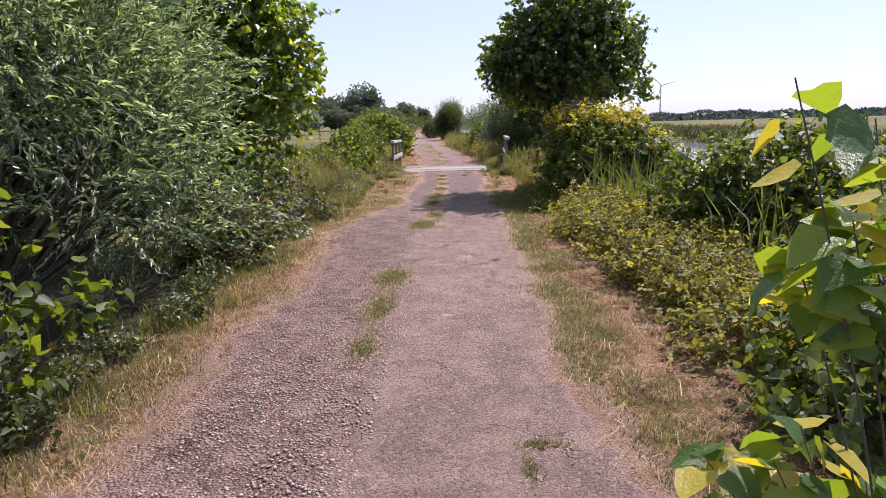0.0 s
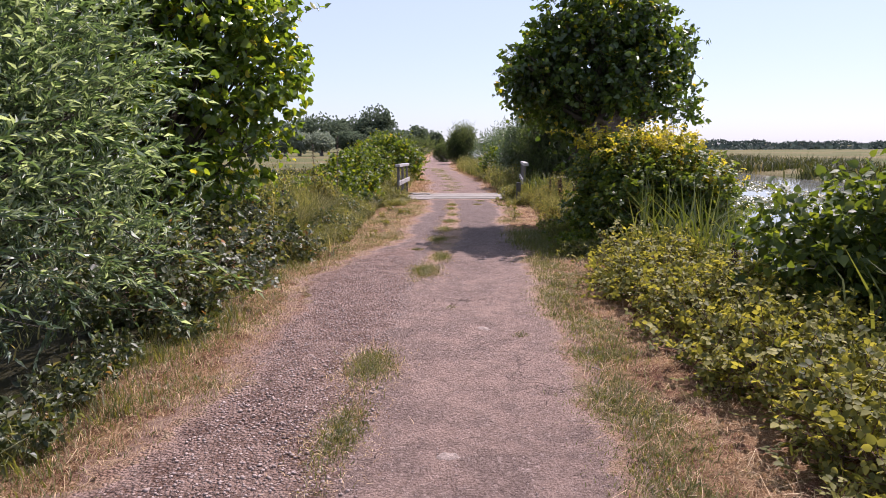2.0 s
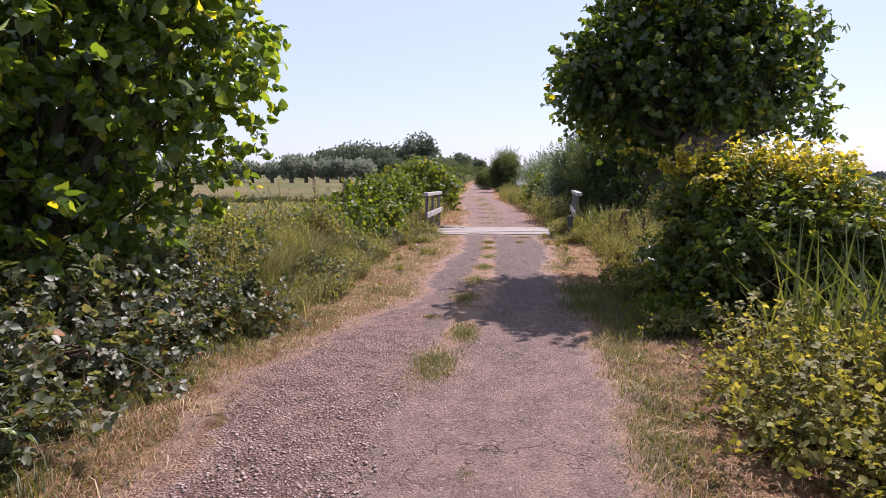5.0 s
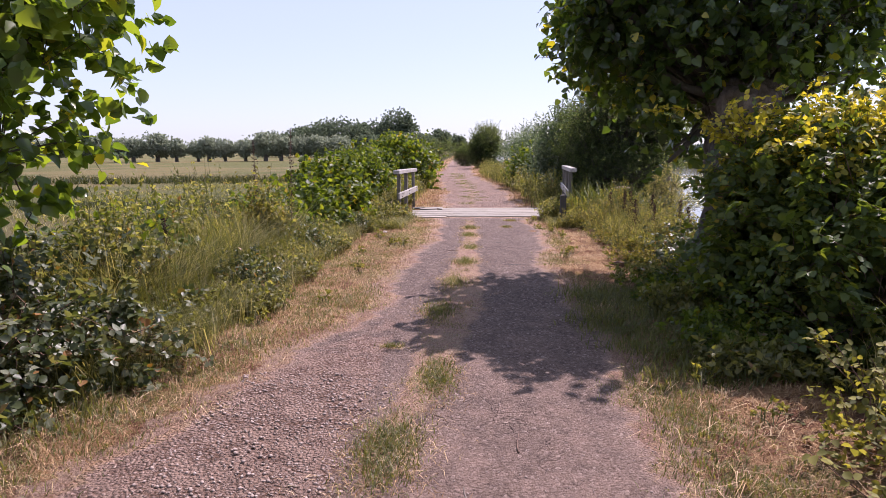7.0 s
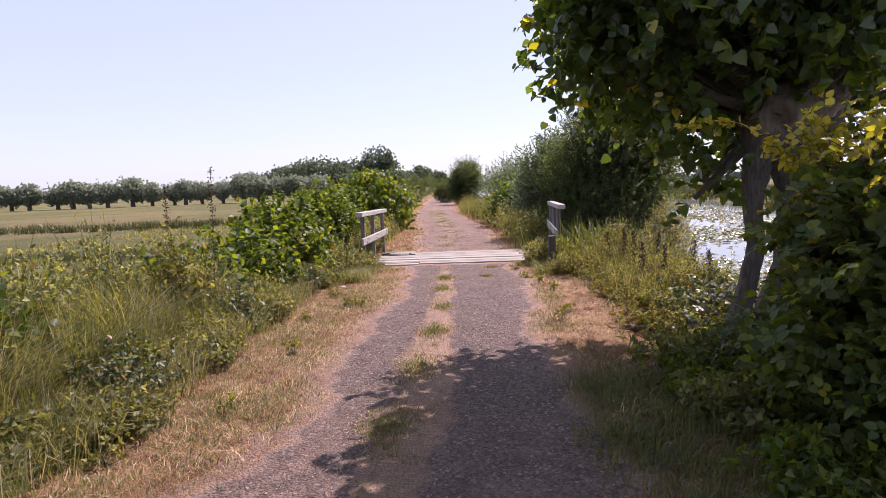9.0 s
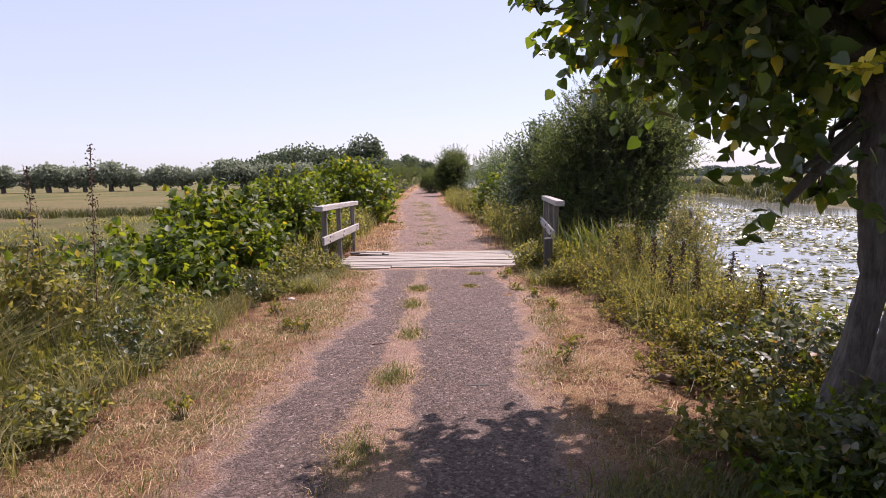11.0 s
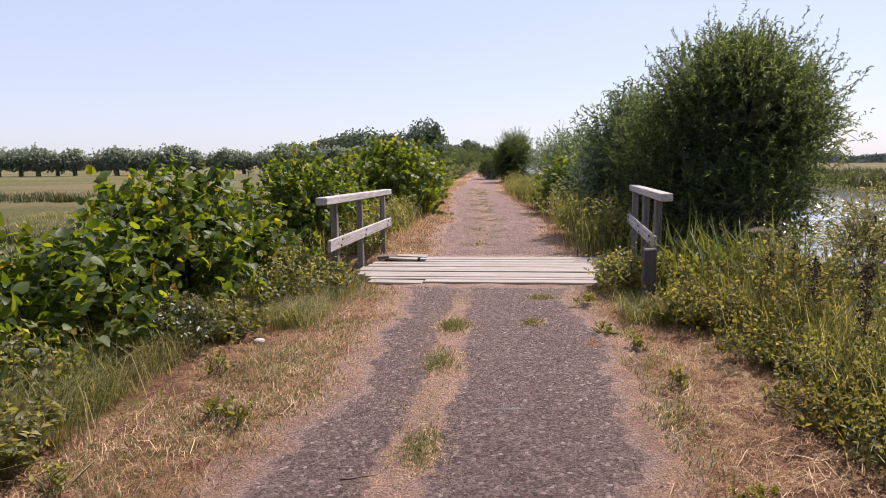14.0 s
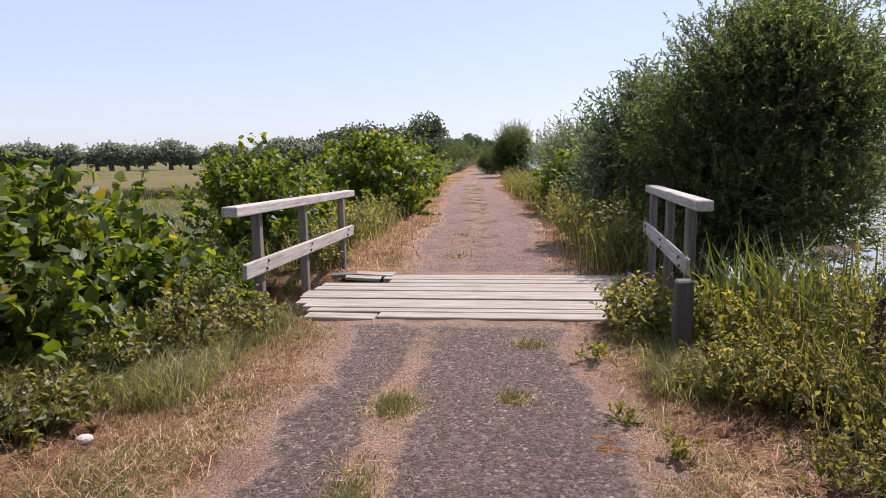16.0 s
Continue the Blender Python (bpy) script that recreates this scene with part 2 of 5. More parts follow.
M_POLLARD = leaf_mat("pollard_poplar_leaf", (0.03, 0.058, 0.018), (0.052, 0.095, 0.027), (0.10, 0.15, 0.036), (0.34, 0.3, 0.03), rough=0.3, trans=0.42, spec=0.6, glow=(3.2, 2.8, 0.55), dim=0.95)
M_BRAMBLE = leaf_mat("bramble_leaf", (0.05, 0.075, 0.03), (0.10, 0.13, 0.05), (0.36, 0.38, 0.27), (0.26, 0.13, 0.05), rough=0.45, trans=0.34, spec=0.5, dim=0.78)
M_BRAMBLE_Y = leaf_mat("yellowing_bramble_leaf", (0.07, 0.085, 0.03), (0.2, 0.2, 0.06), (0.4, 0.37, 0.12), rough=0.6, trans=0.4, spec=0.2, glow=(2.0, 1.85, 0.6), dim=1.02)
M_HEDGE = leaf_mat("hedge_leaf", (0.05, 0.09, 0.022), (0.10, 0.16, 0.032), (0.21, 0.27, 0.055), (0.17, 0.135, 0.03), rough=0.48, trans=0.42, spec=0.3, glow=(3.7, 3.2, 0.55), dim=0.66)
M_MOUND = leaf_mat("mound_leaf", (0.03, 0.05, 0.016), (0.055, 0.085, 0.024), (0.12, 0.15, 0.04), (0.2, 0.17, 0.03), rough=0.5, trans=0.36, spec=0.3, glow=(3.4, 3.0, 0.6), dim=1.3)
M_DARKWILLOW = leaf_mat("round_willow_leaf", (0.03, 0.05, 0.022), (0.06, 0.092, 0.045), (0.2, 0.24, 0.13), rough=0.45, trans=0.5, spec=0.3, glow=(5.0, 4.8, 2.1), dim=0.47)
M_NETTLE = leaf_mat("herb_leaf", (0.07, 0.085, 0.028), (0.14, 0.15, 0.05), (0.31, 0.30, 0.15), (0.2, 0.12, 0.07), rough=0.55, trans=0.46, glow=(2.4, 2.2, 0.75), dim=1.0)
M_WEED = leaf_mat("bank_weed_leaf", (0.10, 0.11, 0.035), (0.175, 0.175, 0.06), (0.31, 0.28, 0.12), rough=0.6, trans=0.46, spec=0.25, glow=(2.2, 2.1, 0.8), dim=0.92, patchy=(0.75, 0.62, 0.45))
M_GRASS = leaf_mat("green_grass", (0.08, 0.10, 0.03), (0.15, 0.17, 0.055), (0.28, 0.27, 0.10), rough=0.5, trans=0.46, glow=(2.3, 2.1, 0.7))
M_TALL = leaf_mat("tall_grass", (0.075, 0.088, 0.03), (0.18, 0.185, 0.07), (0.46, 0.41, 0.23), rough=0.6, trans=0.46, spec=0.25, glow=(1.75, 1.6, 0.7), dim=1.08, patchy=(0.72, 0.8, 0.6))
M_STRAW = leaf_mat("straw", (0.165, 0.098, 0.054), (0.42, 0.28, 0.145), (0.68, 0.52, 0.32), rough=0.7, trans=0.25, glow=(1.1, 0.95, 0.55), dim=1.25, patchy=(0.62, 0.5, 0.38))
M_FARREED = leaf_mat("far_reed_leaf", (0.045, 0.06, 0.022), (0.075, 0.092, 0.034), (0.13, 0.135, 0.06), (0.2, 0.16, 0.1), rough=0.6, trans=0.25, spec=0.2)
M_REED = leaf_mat("reed_leaf", (0.07, 0.10, 0.025), (0.13, 0.165, 0.045), (0.24, 0.27, 0.10), (0.4, 0.36, 0.22), rough=0.4, trans=0.35)
# Horizon trees: leaf paled and blued, distance haze put into the colour.
M_HAZETREE = leaf_mat("hazed_tree_leaf", (0.05, 0.068, 0.042), (0.08, 0.105, 0.065), (0.13, 0.155, 0.1), rough=0.6, trans=0.4, glow=(1.9, 1.95, 1.75), dim=1.45, spec=0.2)
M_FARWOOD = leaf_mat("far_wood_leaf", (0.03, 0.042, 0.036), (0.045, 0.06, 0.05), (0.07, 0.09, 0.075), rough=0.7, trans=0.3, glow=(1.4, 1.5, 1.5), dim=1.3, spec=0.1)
# Pollard row: greyer, lighter leaf with the air's haze mixed into it.
M_HAZEWILLOW = leaf_mat("hazed_willow_leaf", (0.10, 0.12, 0.09), (0.16, 0.185, 0.14), (0.26, 0.285, 0.24), rough=0.6, trans=0.42, glow=(2.0, 2.0, 1.7), dim=1.5, spec=0.2)
M_LILY = leaf_mat("lily_leaf", (0.12, 0.14, 0.05), (0.22, 0.23, 0.09), (0.38, 0.36, 0.17), (0.35, 0.27, 0.1), rough=0.25, trans=0.1, spec=0.8, dim=0.8)
M_SEED = plain("dock_seed", (0.07, 0.035, 0.022), 0.9)
M_BARK = bark_mat("grey_bark", (0.05, 0.04, 0.034), (0.31, 0.27, 0.24))
M_BURL = bark_mat("torn_bark", (0.12, 0.095, 0.08), (0.5, 0.42, 0.36), 5)
M_TWIG = bark_mat("twig_bark", (0.06, 0.05, 0.035), (0.17, 0.14, 0.10), 16)
M_STEM = plain("green_stem", (0.15, 0.16, 0.06), 0.7)
M_CANE = plain("dry_cane", (0.17, 0.10, 0.07), 0.8)
M_PLANK = wood_mat("weathered_plank", (0.21, 0.185, 0.155), (0.43, 0.39, 0.335), 0)
M_RAIL = wood_mat("weathered_rail", (0.29, 0.272, 0.255), (0.53, 0.50, 0.475), 1)
# Weathered post timber, toned darker than the rails to carry its shaded side.
M_POST = wood_mat("weathered_shaded_post", (0.075, 0.066, 0.058), (0.21, 0.19, 0.17), 2)
# Near-black timber: the plants' shade on the stout post is in its colour.
M_SHADEPOST = wood_mat("shade_dark_post", (0.02, 0.017, 0.015), (0.05, 0.044, 0.039), 2)
M_STONE = plain("gravel_stone", (0.42, 0.325, 0.28), 0.85, vary=0.3, scale=40)
M_PALESTONE = plain("pale_stone", (0.62, 0.53, 0.47), 0.85, vary=0.2, scale=40)
M_SAND = plain("sand", (0.285, 0.222, 0.185), 0.95, vary=0.55, scale=60)
M_TOWER = plain("pale_tower", (0.7, 0.7, 0.7), 0.5, vary=0.05)
M_STEEL = plain("bolt_steel", (0.12, 0.10, 0.09), 0.6, 0.7)
M_UMBEL = plain("umbel", (0.5, 0.42, 0.33), 0.9)


# ---- mesh tools ----


def mesh_np(name, verts, faces, mats, mat_index=None, smooth=False):
    """One mesh from arrays: faces are a list of (n, k) index arrays."""
    me = bpy.data.meshes.new(name)
    verts = np.asarray(verts, dtype=np.float32)
    faces = [np.asarray(f, dtype=np.int32) for f in faces if len(f)]
    loops = np.concatenate([f.ravel() for f in faces])
    sizes = np.concatenate([np.full(len(f), f.shape[1], dtype=np.int32) for f in faces])
    me.vertices.add(len(verts))
    me.vertices.foreach_set("co", verts.ravel())
    me.loops.add(len(loops))
    me.loops.foreach_set("vertex_index", loops)
    me.polygons.add(len(sizes))
    me.polygons.foreach_set("loop_start", np.concatenate(([0], np.cumsum(sizes)[:-1])).astype(np.int32))
    me.polygons.foreach_set("loop_total", sizes)
    if mat_index is not None:
        me.polygons.foreach_set("material_index", np.asarray(mat_index, dtype=np.int32))
    if smooth:
        me.polygons.foreach_set("use_smooth", np.ones(len(sizes), dtype=bool))
    me.update(calc_edges=True)
    for m in mats if isinstance(mats, (list, tuple)) else [mats]:
        me.materials.append(m)
    return me


def put(name, me, parent=None, label="", at=None):
    ob = new(name, me)
    if parent is not None:
        ob.parent = parent
    if at is not None:
        ob.matrix_basis = at
    if label:
        tagged(ob, label)
    return ob


def part(name, bm, mat, parent, label=""):
    me = bpy.data.meshes.new(name)
    bm.to_mesh(me)
    bm.free()
    me.materials.append(mat)
    return put(name, me, parent, label)


def thing(name, x, y, z, label, category, group="", kind="", rz=0.0):
    ob = new(name)
    ob.empty_display_size = 0.2
    ob.matrix_basis = pose(x, y, z, 0, 0, rz)
    return tagged(ob, label, category, group, kind)


def unit(v):
    return v / np.maximum(np.linalg.norm(v, axis=-1, keepdims=True), 1e-9)


# leaf shapes, one long, along y
NARROW = (np.array([(0, 0, 0), (0.5, 0.4, 0.16), (0, 1, -0.1), (-0.5, 0.4, 0.16)], float), [np.array([(0, 1, 2), (0, 2, 3)])])
BROAD = (np.array([(0, 0, 0), (0, 0.5, -0.03), (0, 1, -0.16), (0.42, 0.16, 0.1), (0.46, 0.5, 0.1), (-0.42, 0.16, 0.1), (-0.46, 0.5, 0.1)], float),
         [np.array([(0, 3, 4, 1), (0, 1, 6, 5)]), np.array([(1, 4, 2), (1, 2, 6)])])
HEART = (np.array([(0, 0, 0), (0, 0.45, -0.03), (0, 1, -0.14), (0.28, -0.06, 0.05), (0.52, 0.2, 0.1), (0.34, 0.62, 0.06),
                   (-0.28, -0.06, 0.05), (-0.52, 0.2, 0.1), (-0.34, 0.62, 0.06)], float),
         [np.array([(0, 3, 4, 1), (1, 4, 5, 2), (0, 1, 7, 6), (1, 2, 8, 7)])])
LEAFLET = (np.array([(0, 0, 0), (0.4, 0.28, 0.1), (0.36, 0.66, 0.05), (0, 1, -0.14), (-0.4, 0.28, 0.1), (-0.36, 0.66, 0.05)], float), [np.array([(0, 1, 2, 3), (0, 3, 5, 4)])])
TRIPLE_V, TRIPLE_F = [], []
for _a, _s in ((0, 1.0), (72, 0.85), (-72, 0.85)):
    _o = len(TRIPLE_V)
    _r = np.array(Matrix.Rotation(radians(_a), 3, "Z"))
    TRIPLE_V += [tuple(_r @ (np.array(q) * _s * 0.62 + np.array((0, 0.12, 0)))) for q in LEAFLET[0]]
    TRIPLE_F += [tuple(i + _o for i in f) for f in LEAFLET[1][0].tolist()]
TRIPLE = (np.array(TRIPLE_V), [np.array(TRIPLE_F)])


def leaves(shape, pos, fwd, up, size, width):
    """Copies of a leaf shape in one set of arrays."""
    tv, tf = shape
    fwd = unit(fwd)
    side = unit(np.cross(fwd, up))
    nrm = np.cross(side, fwd)
    n, k = len(pos), len(tv)
    size = np.broadcast_to(size, (n,))
    loc = tv[None] * size[:, None, None]
    v = pos[:, None] + loc[..., :1] * width * side[:, None] + loc[..., 1:2] * fwd[:, None] + loc[..., 2:] * nrm[:, None]
    off = (np.arange(n) * k)[:, None, None]
    return v.reshape(-1, 3), [(f[None] + off).reshape(-1, f.shape[1]) for f in tf]


def tubes(starts, ends, r0, r1, sides=4, bend=None):
    """Tapered twigs, each with one bend."""
    n = len(starts)
    starts, ends = np.asarray(starts, float), np.asarray(ends, float)
    mid = (starts + ends) / 2 + (0 if bend is None else bend)
    r0, r1 = np.broadcast_to(r0, (n,)), np.broadcast_to(r1, (n,))
    d = unit(ends - starts)
    a = unit(np.cross(d, np.where(np.abs(d[:, 2:]) > 0.9, np.array([[1.0, 0, 0]]), np.array([[0, 0, 1.0]]))))
    b = np.cross(d, a)
    ang = np.arange(sides) * 2 * np.pi / sides
    ring = np.cos(ang)[None, :, None] * a[:, None] + np.sin(ang)[None, :, None] * b[:, None]
    v = np.concatenate([starts[:, None] + ring * r0[:, None, None], mid[:, None] + ring * ((r0 + r1) / 2)[:, None, None], ends[:, None] + ring * r1[:, None, None]], 1)
    f = []
    for s in range(2):
        for i in range(sides):
            j = (i + 1) % sides
            f.append((s * sides + i, s * sides + j, (s + 1) * sides + j, (s + 1) * sides + i))
    f = (np.array(f)[None] + (np.arange(n) * 3 * sides)[:, None, None]).reshape(-1, 4)
    return v.reshape(-1, 3), [f]


def rod(points, radii, sides=6):
    """One tapering stem along a line of points."""
    P, R = np.asarray(points, float), np.asarray(radii, float)
    d = unit(np.gradient(P, axis=0))
    a = unit(np.cross(d, np.array([[0.31, 0.87, 0.38]])))
    b = np.cross(d, a)
    ang = np.arange(sides) * 2 * np.pi / sides
    v = P[:, None] + (np.cos(ang)[None, :, None] * a[:, None] + np.sin(ang)[None, :, None] * b[:, None]) * R[:, None, None]
    i = np.arange(len(P) - 1)[:, None] * sides + np.arange(sides)[None]
    j = np.arange(len(P) - 1)[:, None] * sides + (np.arange(sides)[None] + 1) % sides
    caps = np.stack([np.arange(sides)[::-1], np.arange(sides) + (len(P) - 1) * sides])
    return v.reshape(-1, 3), [np.stack([i, j, j + sides, i + sides], -1).reshape(-1, 4), caps]


def blades(pos, height, width, lean, heading, curl=0.35):
    """Grass blades that bend over: two joints and a tip."""
    n = len(pos)
    h = np.stack([np.cos(heading), np.sin(heading), np.zeros(n)], 1)
    s = np.stack([-np.sin(heading + 0.4), np.cos(heading + 0.4), np.zeros(n)], 1)
    up = np.array([0, 0, 1.0])
    height, width, lean = (np.broadcast_to(q, (n,))[:, None] for q in (height, width, lean))
    p1 = pos + up * height * 0.5 + h * height * lean * 0.3
    p2 = pos + up * height * (1 - curl * lean) + h * height * lean * 0.95
    v = np.stack([pos - s * width / 2, pos + s * width / 2, p1 + s * width * 0.4, p1 - s * width * 0.4, p2], 1)
    o = (np.arange(n) * 5)[:, None]
    return v.reshape(-1, 3), [o + np.array([[0, 1, 2, 3]]), o + np.array([[3, 2, 4]])]


def joined(*sets):
    vs, fs, o = [], [], 0
    for v, f in sets:
        vs.append(v)
        fs += [q + o for q in f]
        o += len(v)
    return np.concatenate(vs), fs


def in_lobes(lobes, n, rng, shell=0.5):
    """Points in a set of ellipsoids (x, y, z, rx, ry, rz), most of them near the surface; and the way out."""
    L = np.array(lobes, float)
    w = (L[:, 3] * L[:, 4] * L[:, 5]) ** 0.75
    k = rng.choice(len(L), n, p=w / w.sum())
    d = unit(rng.normal(size=(n, 3)))
    r = shell + (1 - shell) * rng.random(n) ** 0.6
    r *= 1 + 0.16 * rng.normal(size=n)
    return L[k, :3] + d * L[k, 3:] * r[:, None], unit(d / L[k, 3:])


def crown(lobes, n, per, twig, leaf, width, shape, rng, rise=0.35, droop=0.0, spread=0.6, shell=0.5, floor=None, flat=0.6):
    """Twigs with leaves set along them, filling the lobes. Returns leaf arrays, and where the twigs start and end."""
    p, out = in_lobes(lobes, n, rng, shell)
    d = unit(out * 0.8 + np.array([0, 0, rise]) + rng.normal(size=(n, 3)) * 0.45)
    ln = twig * rng.uniform(0.6, 1.4, n)
    if floor is not None:
        p[:, 2] = np.maximum(p[:, 2], floor + 0.03 + 0.1 * rng.random(n))
    f = (np.arange(per) + rng.random((n, per))) / per
    sag = -droop * (f ** 2) * ln[:, None]
    pos = p[:, None] + d[:, None] * (f * ln[:, None])[..., None]
    pos[..., 2] += sag
    q = rng.normal(size=(n, per, 3))
    fw = unit(d[:, None] * (1 - spread) + unit(q) * spread + np.array([0, 0, -droop * 0.8]))
    up = unit(out[:, None] * (1 - flat) + np.array([0, 0, flat]) + rng.normal(size=(n, per, 3)) * 0.45)
    size = leaf * rng.uniform(0.65, 1.3, (n, per))
    arr = leaves(shape, pos.reshape(-1, 3), fw.reshape(-1, 3), up.reshape(-1, 3), size.ravel(), width)
    if floor is not None:
        arr[0][:, 2] = np.maximum(arr[0][:, 2], floor + 0.005)
    e = p + d * ln[:, None]
    e[:, 2] -= droop * ln
    return arr, p, e


def woody(lobes, p, e, root, rng, r_limb=0.03, r_twig=0.004, share=0.35, limbs=3):
    """Limbs from the root to the lobes, boughs to the twigs, and the twigs themselves."""
    L = np.array(lobes, float)
    root = np.array(root, float)
    tips = np.concatenate([L[:, :3] + L[:, 3:] * unit(rng.normal(size=(len(L), 3)) + np.array([0, 0, 0.5])) * 0.45 for _ in range(limbs)])
    base = root + rng.normal(size=(len(tips), 3)) * np.array([1, 1, 0]) * r_limb * 1.5
    sets = [tubes(base, tips, r_limb, r_limb * 0.35, 5, rng.normal(size=(len(tips), 3)) * 0.06)]
    m = rng.random(len(p)) < share
    near = tips[np.argmin(((p[m][:, None] - tips[None]) ** 2).sum(-1), 1)]
    sets.append(tubes(near, p[m], r_limb * 0.28, r_twig, 3, rng.normal(size=(m.sum(), 3)) * 0.04))
    sets.append(tubes(p[m], e[m], r_twig, r_twig * 0.4, 3))
    return joined(*sets)


def bush(name, lobes, n, per, twig, leaf, width, shape, mat, label, category, root=None, group="", seed=1, stem_mat=None, r_limb=0.014,
         share=0.3, leaf_name="foliage", wood_name="stem_mass", limbs=3, **kw):
    """A shrub: stems and foliage; its lobes in the world's metres."""
    rng = np.random.default_rng(seed)
    L = np.array(lobes, float)
    c = L[:, :2].mean(0) if root is None else np.array(root[:2])
    z = ground_z(c[0], c[1]) if root is None or len(root) < 3 else root[2]
    ob = thing(name, c[0], c[1], z, label, category, group)
    L[:, :3] -= np.array([c[0], c[1], z])
    arr, p, e = crown(L, n, per, twig, leaf, width, shape, rng, **kw)
    tagged(put(leaf_name, mesh_np(leaf_name, *arr, mat), ob), kind="stuff")
    w = woody(L, p, e, (0, 0, -0.03), rng, r_limb, share=share, limbs=limbs)
    tagged(put(wood_name, mesh_np(wood_name, *w, stem_mat or M_TWIG, smooth=True), ob), kind="stuff")
    return ob


def smooth01(v, lo, hi):
    q = np.clip((v - lo) / (hi - lo), 0, 1)
    return q * q * (3 - 2 * q)


# ---- the lie of the land ----
ROAD_Z, FIELD_Z, WATER_Z = -0.12, -0.42, -0.55
DECK_Y0, DECK_Y1 = 21.36, 23.42


def bend(y):
    """How far the track has swung to the left."""
    return -1.1 * smooth01(y, 27, 47) - 0.018 * np.maximum(0, np.asarray(y, float) - 42)


_N = np.random.default_rng(5).random((64, 64))


def lumps(x, y, size):
    """Smooth random lumps, 0 to 1, of about that size."""
    x, y = np.asarray(x, float) / size, np.asarray(y, float) / size
    i, j = np.floor(x).astype(int), np.floor(y).astype(int)
    f, g = x - i, y - j
    f, g = f * f * (3 - 2 * f), g * g * (3 - 2 * g)
    q = lambda a, b: _N[(i + a) % 64, (j + b) % 64]
    return (q(0, 0) * (1 - f) + q(1, 0) * f) * (1 - g) + (q(0, 1) * (1 - f) + q(1, 1) * f) * g


def ground_z(x, y):
    x, y = np.asarray(x, float), np.asarray(y, float)
    u = x - bend(y)
    z = np.full(np.broadcast(x, y).shape, ROAD_Z - 0.012)
    z = z + (FIELD_Z - ROAD_Z) * smooth01(-u, 2.2, 4.6)
    z = z + (-1.0 - ROAD_Z) * smooth01(x, 2.7, 5.2) * (1 - smooth01(x, 19.4, 20.8)) + (-0.38 - ROAD_Z) * smooth01(x, 19.4, 20.8)
    z = z + 0.03 * np.sin(x * 3.1 + np.sin(y * 1.3)) * np.sin(y * 2.3 + x) * smooth01(np.abs(u), 1.2, 2.0) * (1 - smooth01(np.abs(u), 8, 12))
    side = smooth01(-u, 0.75 + 0.6 * (1 - smooth01(y, 9.5, 14.5)), 1.7) + smooth01(u, 0.85, 1.25)
    side = side * (1 - smooth01(np.abs(u), 2.4, 3.2))
    z = z + side * (0.05 * (lumps(x, y, 0.42) - 0.45) + 0.035 * (lumps(x + 7, y, 0.16) - 0.45) + 0.02 * (lumps(x, y + 9, 0.07) - 0.5))
    gap = smooth01(y, DECK_Y0 + 0.05, DECK_Y0 + 0.35) * (1 - smooth01(y, DECK_Y1 - 0.35, DECK_Y1 - 0.05)) * smooth01(x, -7, -5)
    z = np.where(x < 5, z * (1 - gap) + np.minimum(z, -0.95) * gap, z)
    return z if z.shape else float(z)


def spaced(*spans):
    out = []
    for a, b, s in spans:
        out.append(np.linspace(a, b, max(1, round((b - a) / s)), endpoint=False))
    return np.concatenate(out + [[spans[-1][1]]])


def sheet(name, xs, ys, zf, mat):
    X, Y = np.meshgrid(xs, ys)
    v = np.stack([X, Y, zf(X, Y)], -1).reshape(-1, 3)
    nx = len(xs)
    i = (np.arange(len(ys) - 1)[:, None] * nx + np.arange(nx - 1)[None]).ravel()
    f = np.stack([i, i + 1, i + nx + 1, i + nx], 1)
    return mesh_np(name, v, [f], mat, smooth=True)


def float_attr(me, name, values):
    a = me.attributes.new(name, "FLOAT", "POINT")
    a.data.foreach_set("value", np.asarray(values, dtype=np.float32).ravel())


def coords(me):
    v = np.empty(len(me.vertices) * 3, dtype=np.float32)
    me.vertices.foreach_get("co", v)
    return v.reshape(-1, 3)


def jag(y, seed, amp=1.0):
    """A ragged edge."""
    y = np.asarray(y, float) + seed * 17.3
    return amp * (0.09 * np.sin(y * 1.1) + 0.06 * np.sin(y * 2.7 + 1) + 0.035 * np.sin(y * 6.1 + 2) + 0.025 * np.sin(y * 15.3) + 0.02 * np.sin(y * 33.7 + 3 * np.sin(y * 4.7)))


def left_edge(y):
    return -1.62 + 0.78 * smooth01(y, 9.5, 14.5) - 0.1 * smooth01(y, 16, 19) + 0.25 * smooth01(y, 14, 20) * (1 - smooth01(y, 23, 28)) - 0.1 * smooth01(y, 26, 40) + jag(y, 1)


def right_edge(y):
    return 0.95 + 0.22 * smooth01(y, 7, 10) + 0.16 * smooth01(y, 15, 19) + jag(y, 2, 0.8)


gx = spaced((-3000, -300, 450), (-300, -40, 20), (-40, -8, 2), (-8, -3, 0.25), (-3, -0.6, 0.045), (-0.6, 0.8, 0.1), (0.8, 2.8, 0.045), (2.8, 7, 0.25), (7, 19, 1), (19, 21, 0.25), (21, 40, 3), (40, 300, 25), (300, 3000, 450))
gy = spaced((-300, -20, 40), (-20, -2, 1), (-2, 1, 0.15), (1, 24, 0.05), (24, 40, 0.25), (40, 100, 1.5), (100, 400, 20), (400, 4000, 400))
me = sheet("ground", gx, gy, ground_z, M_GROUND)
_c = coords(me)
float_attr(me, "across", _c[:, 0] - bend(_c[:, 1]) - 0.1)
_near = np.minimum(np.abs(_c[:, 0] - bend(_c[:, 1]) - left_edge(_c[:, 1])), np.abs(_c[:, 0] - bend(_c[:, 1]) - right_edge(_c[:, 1])))
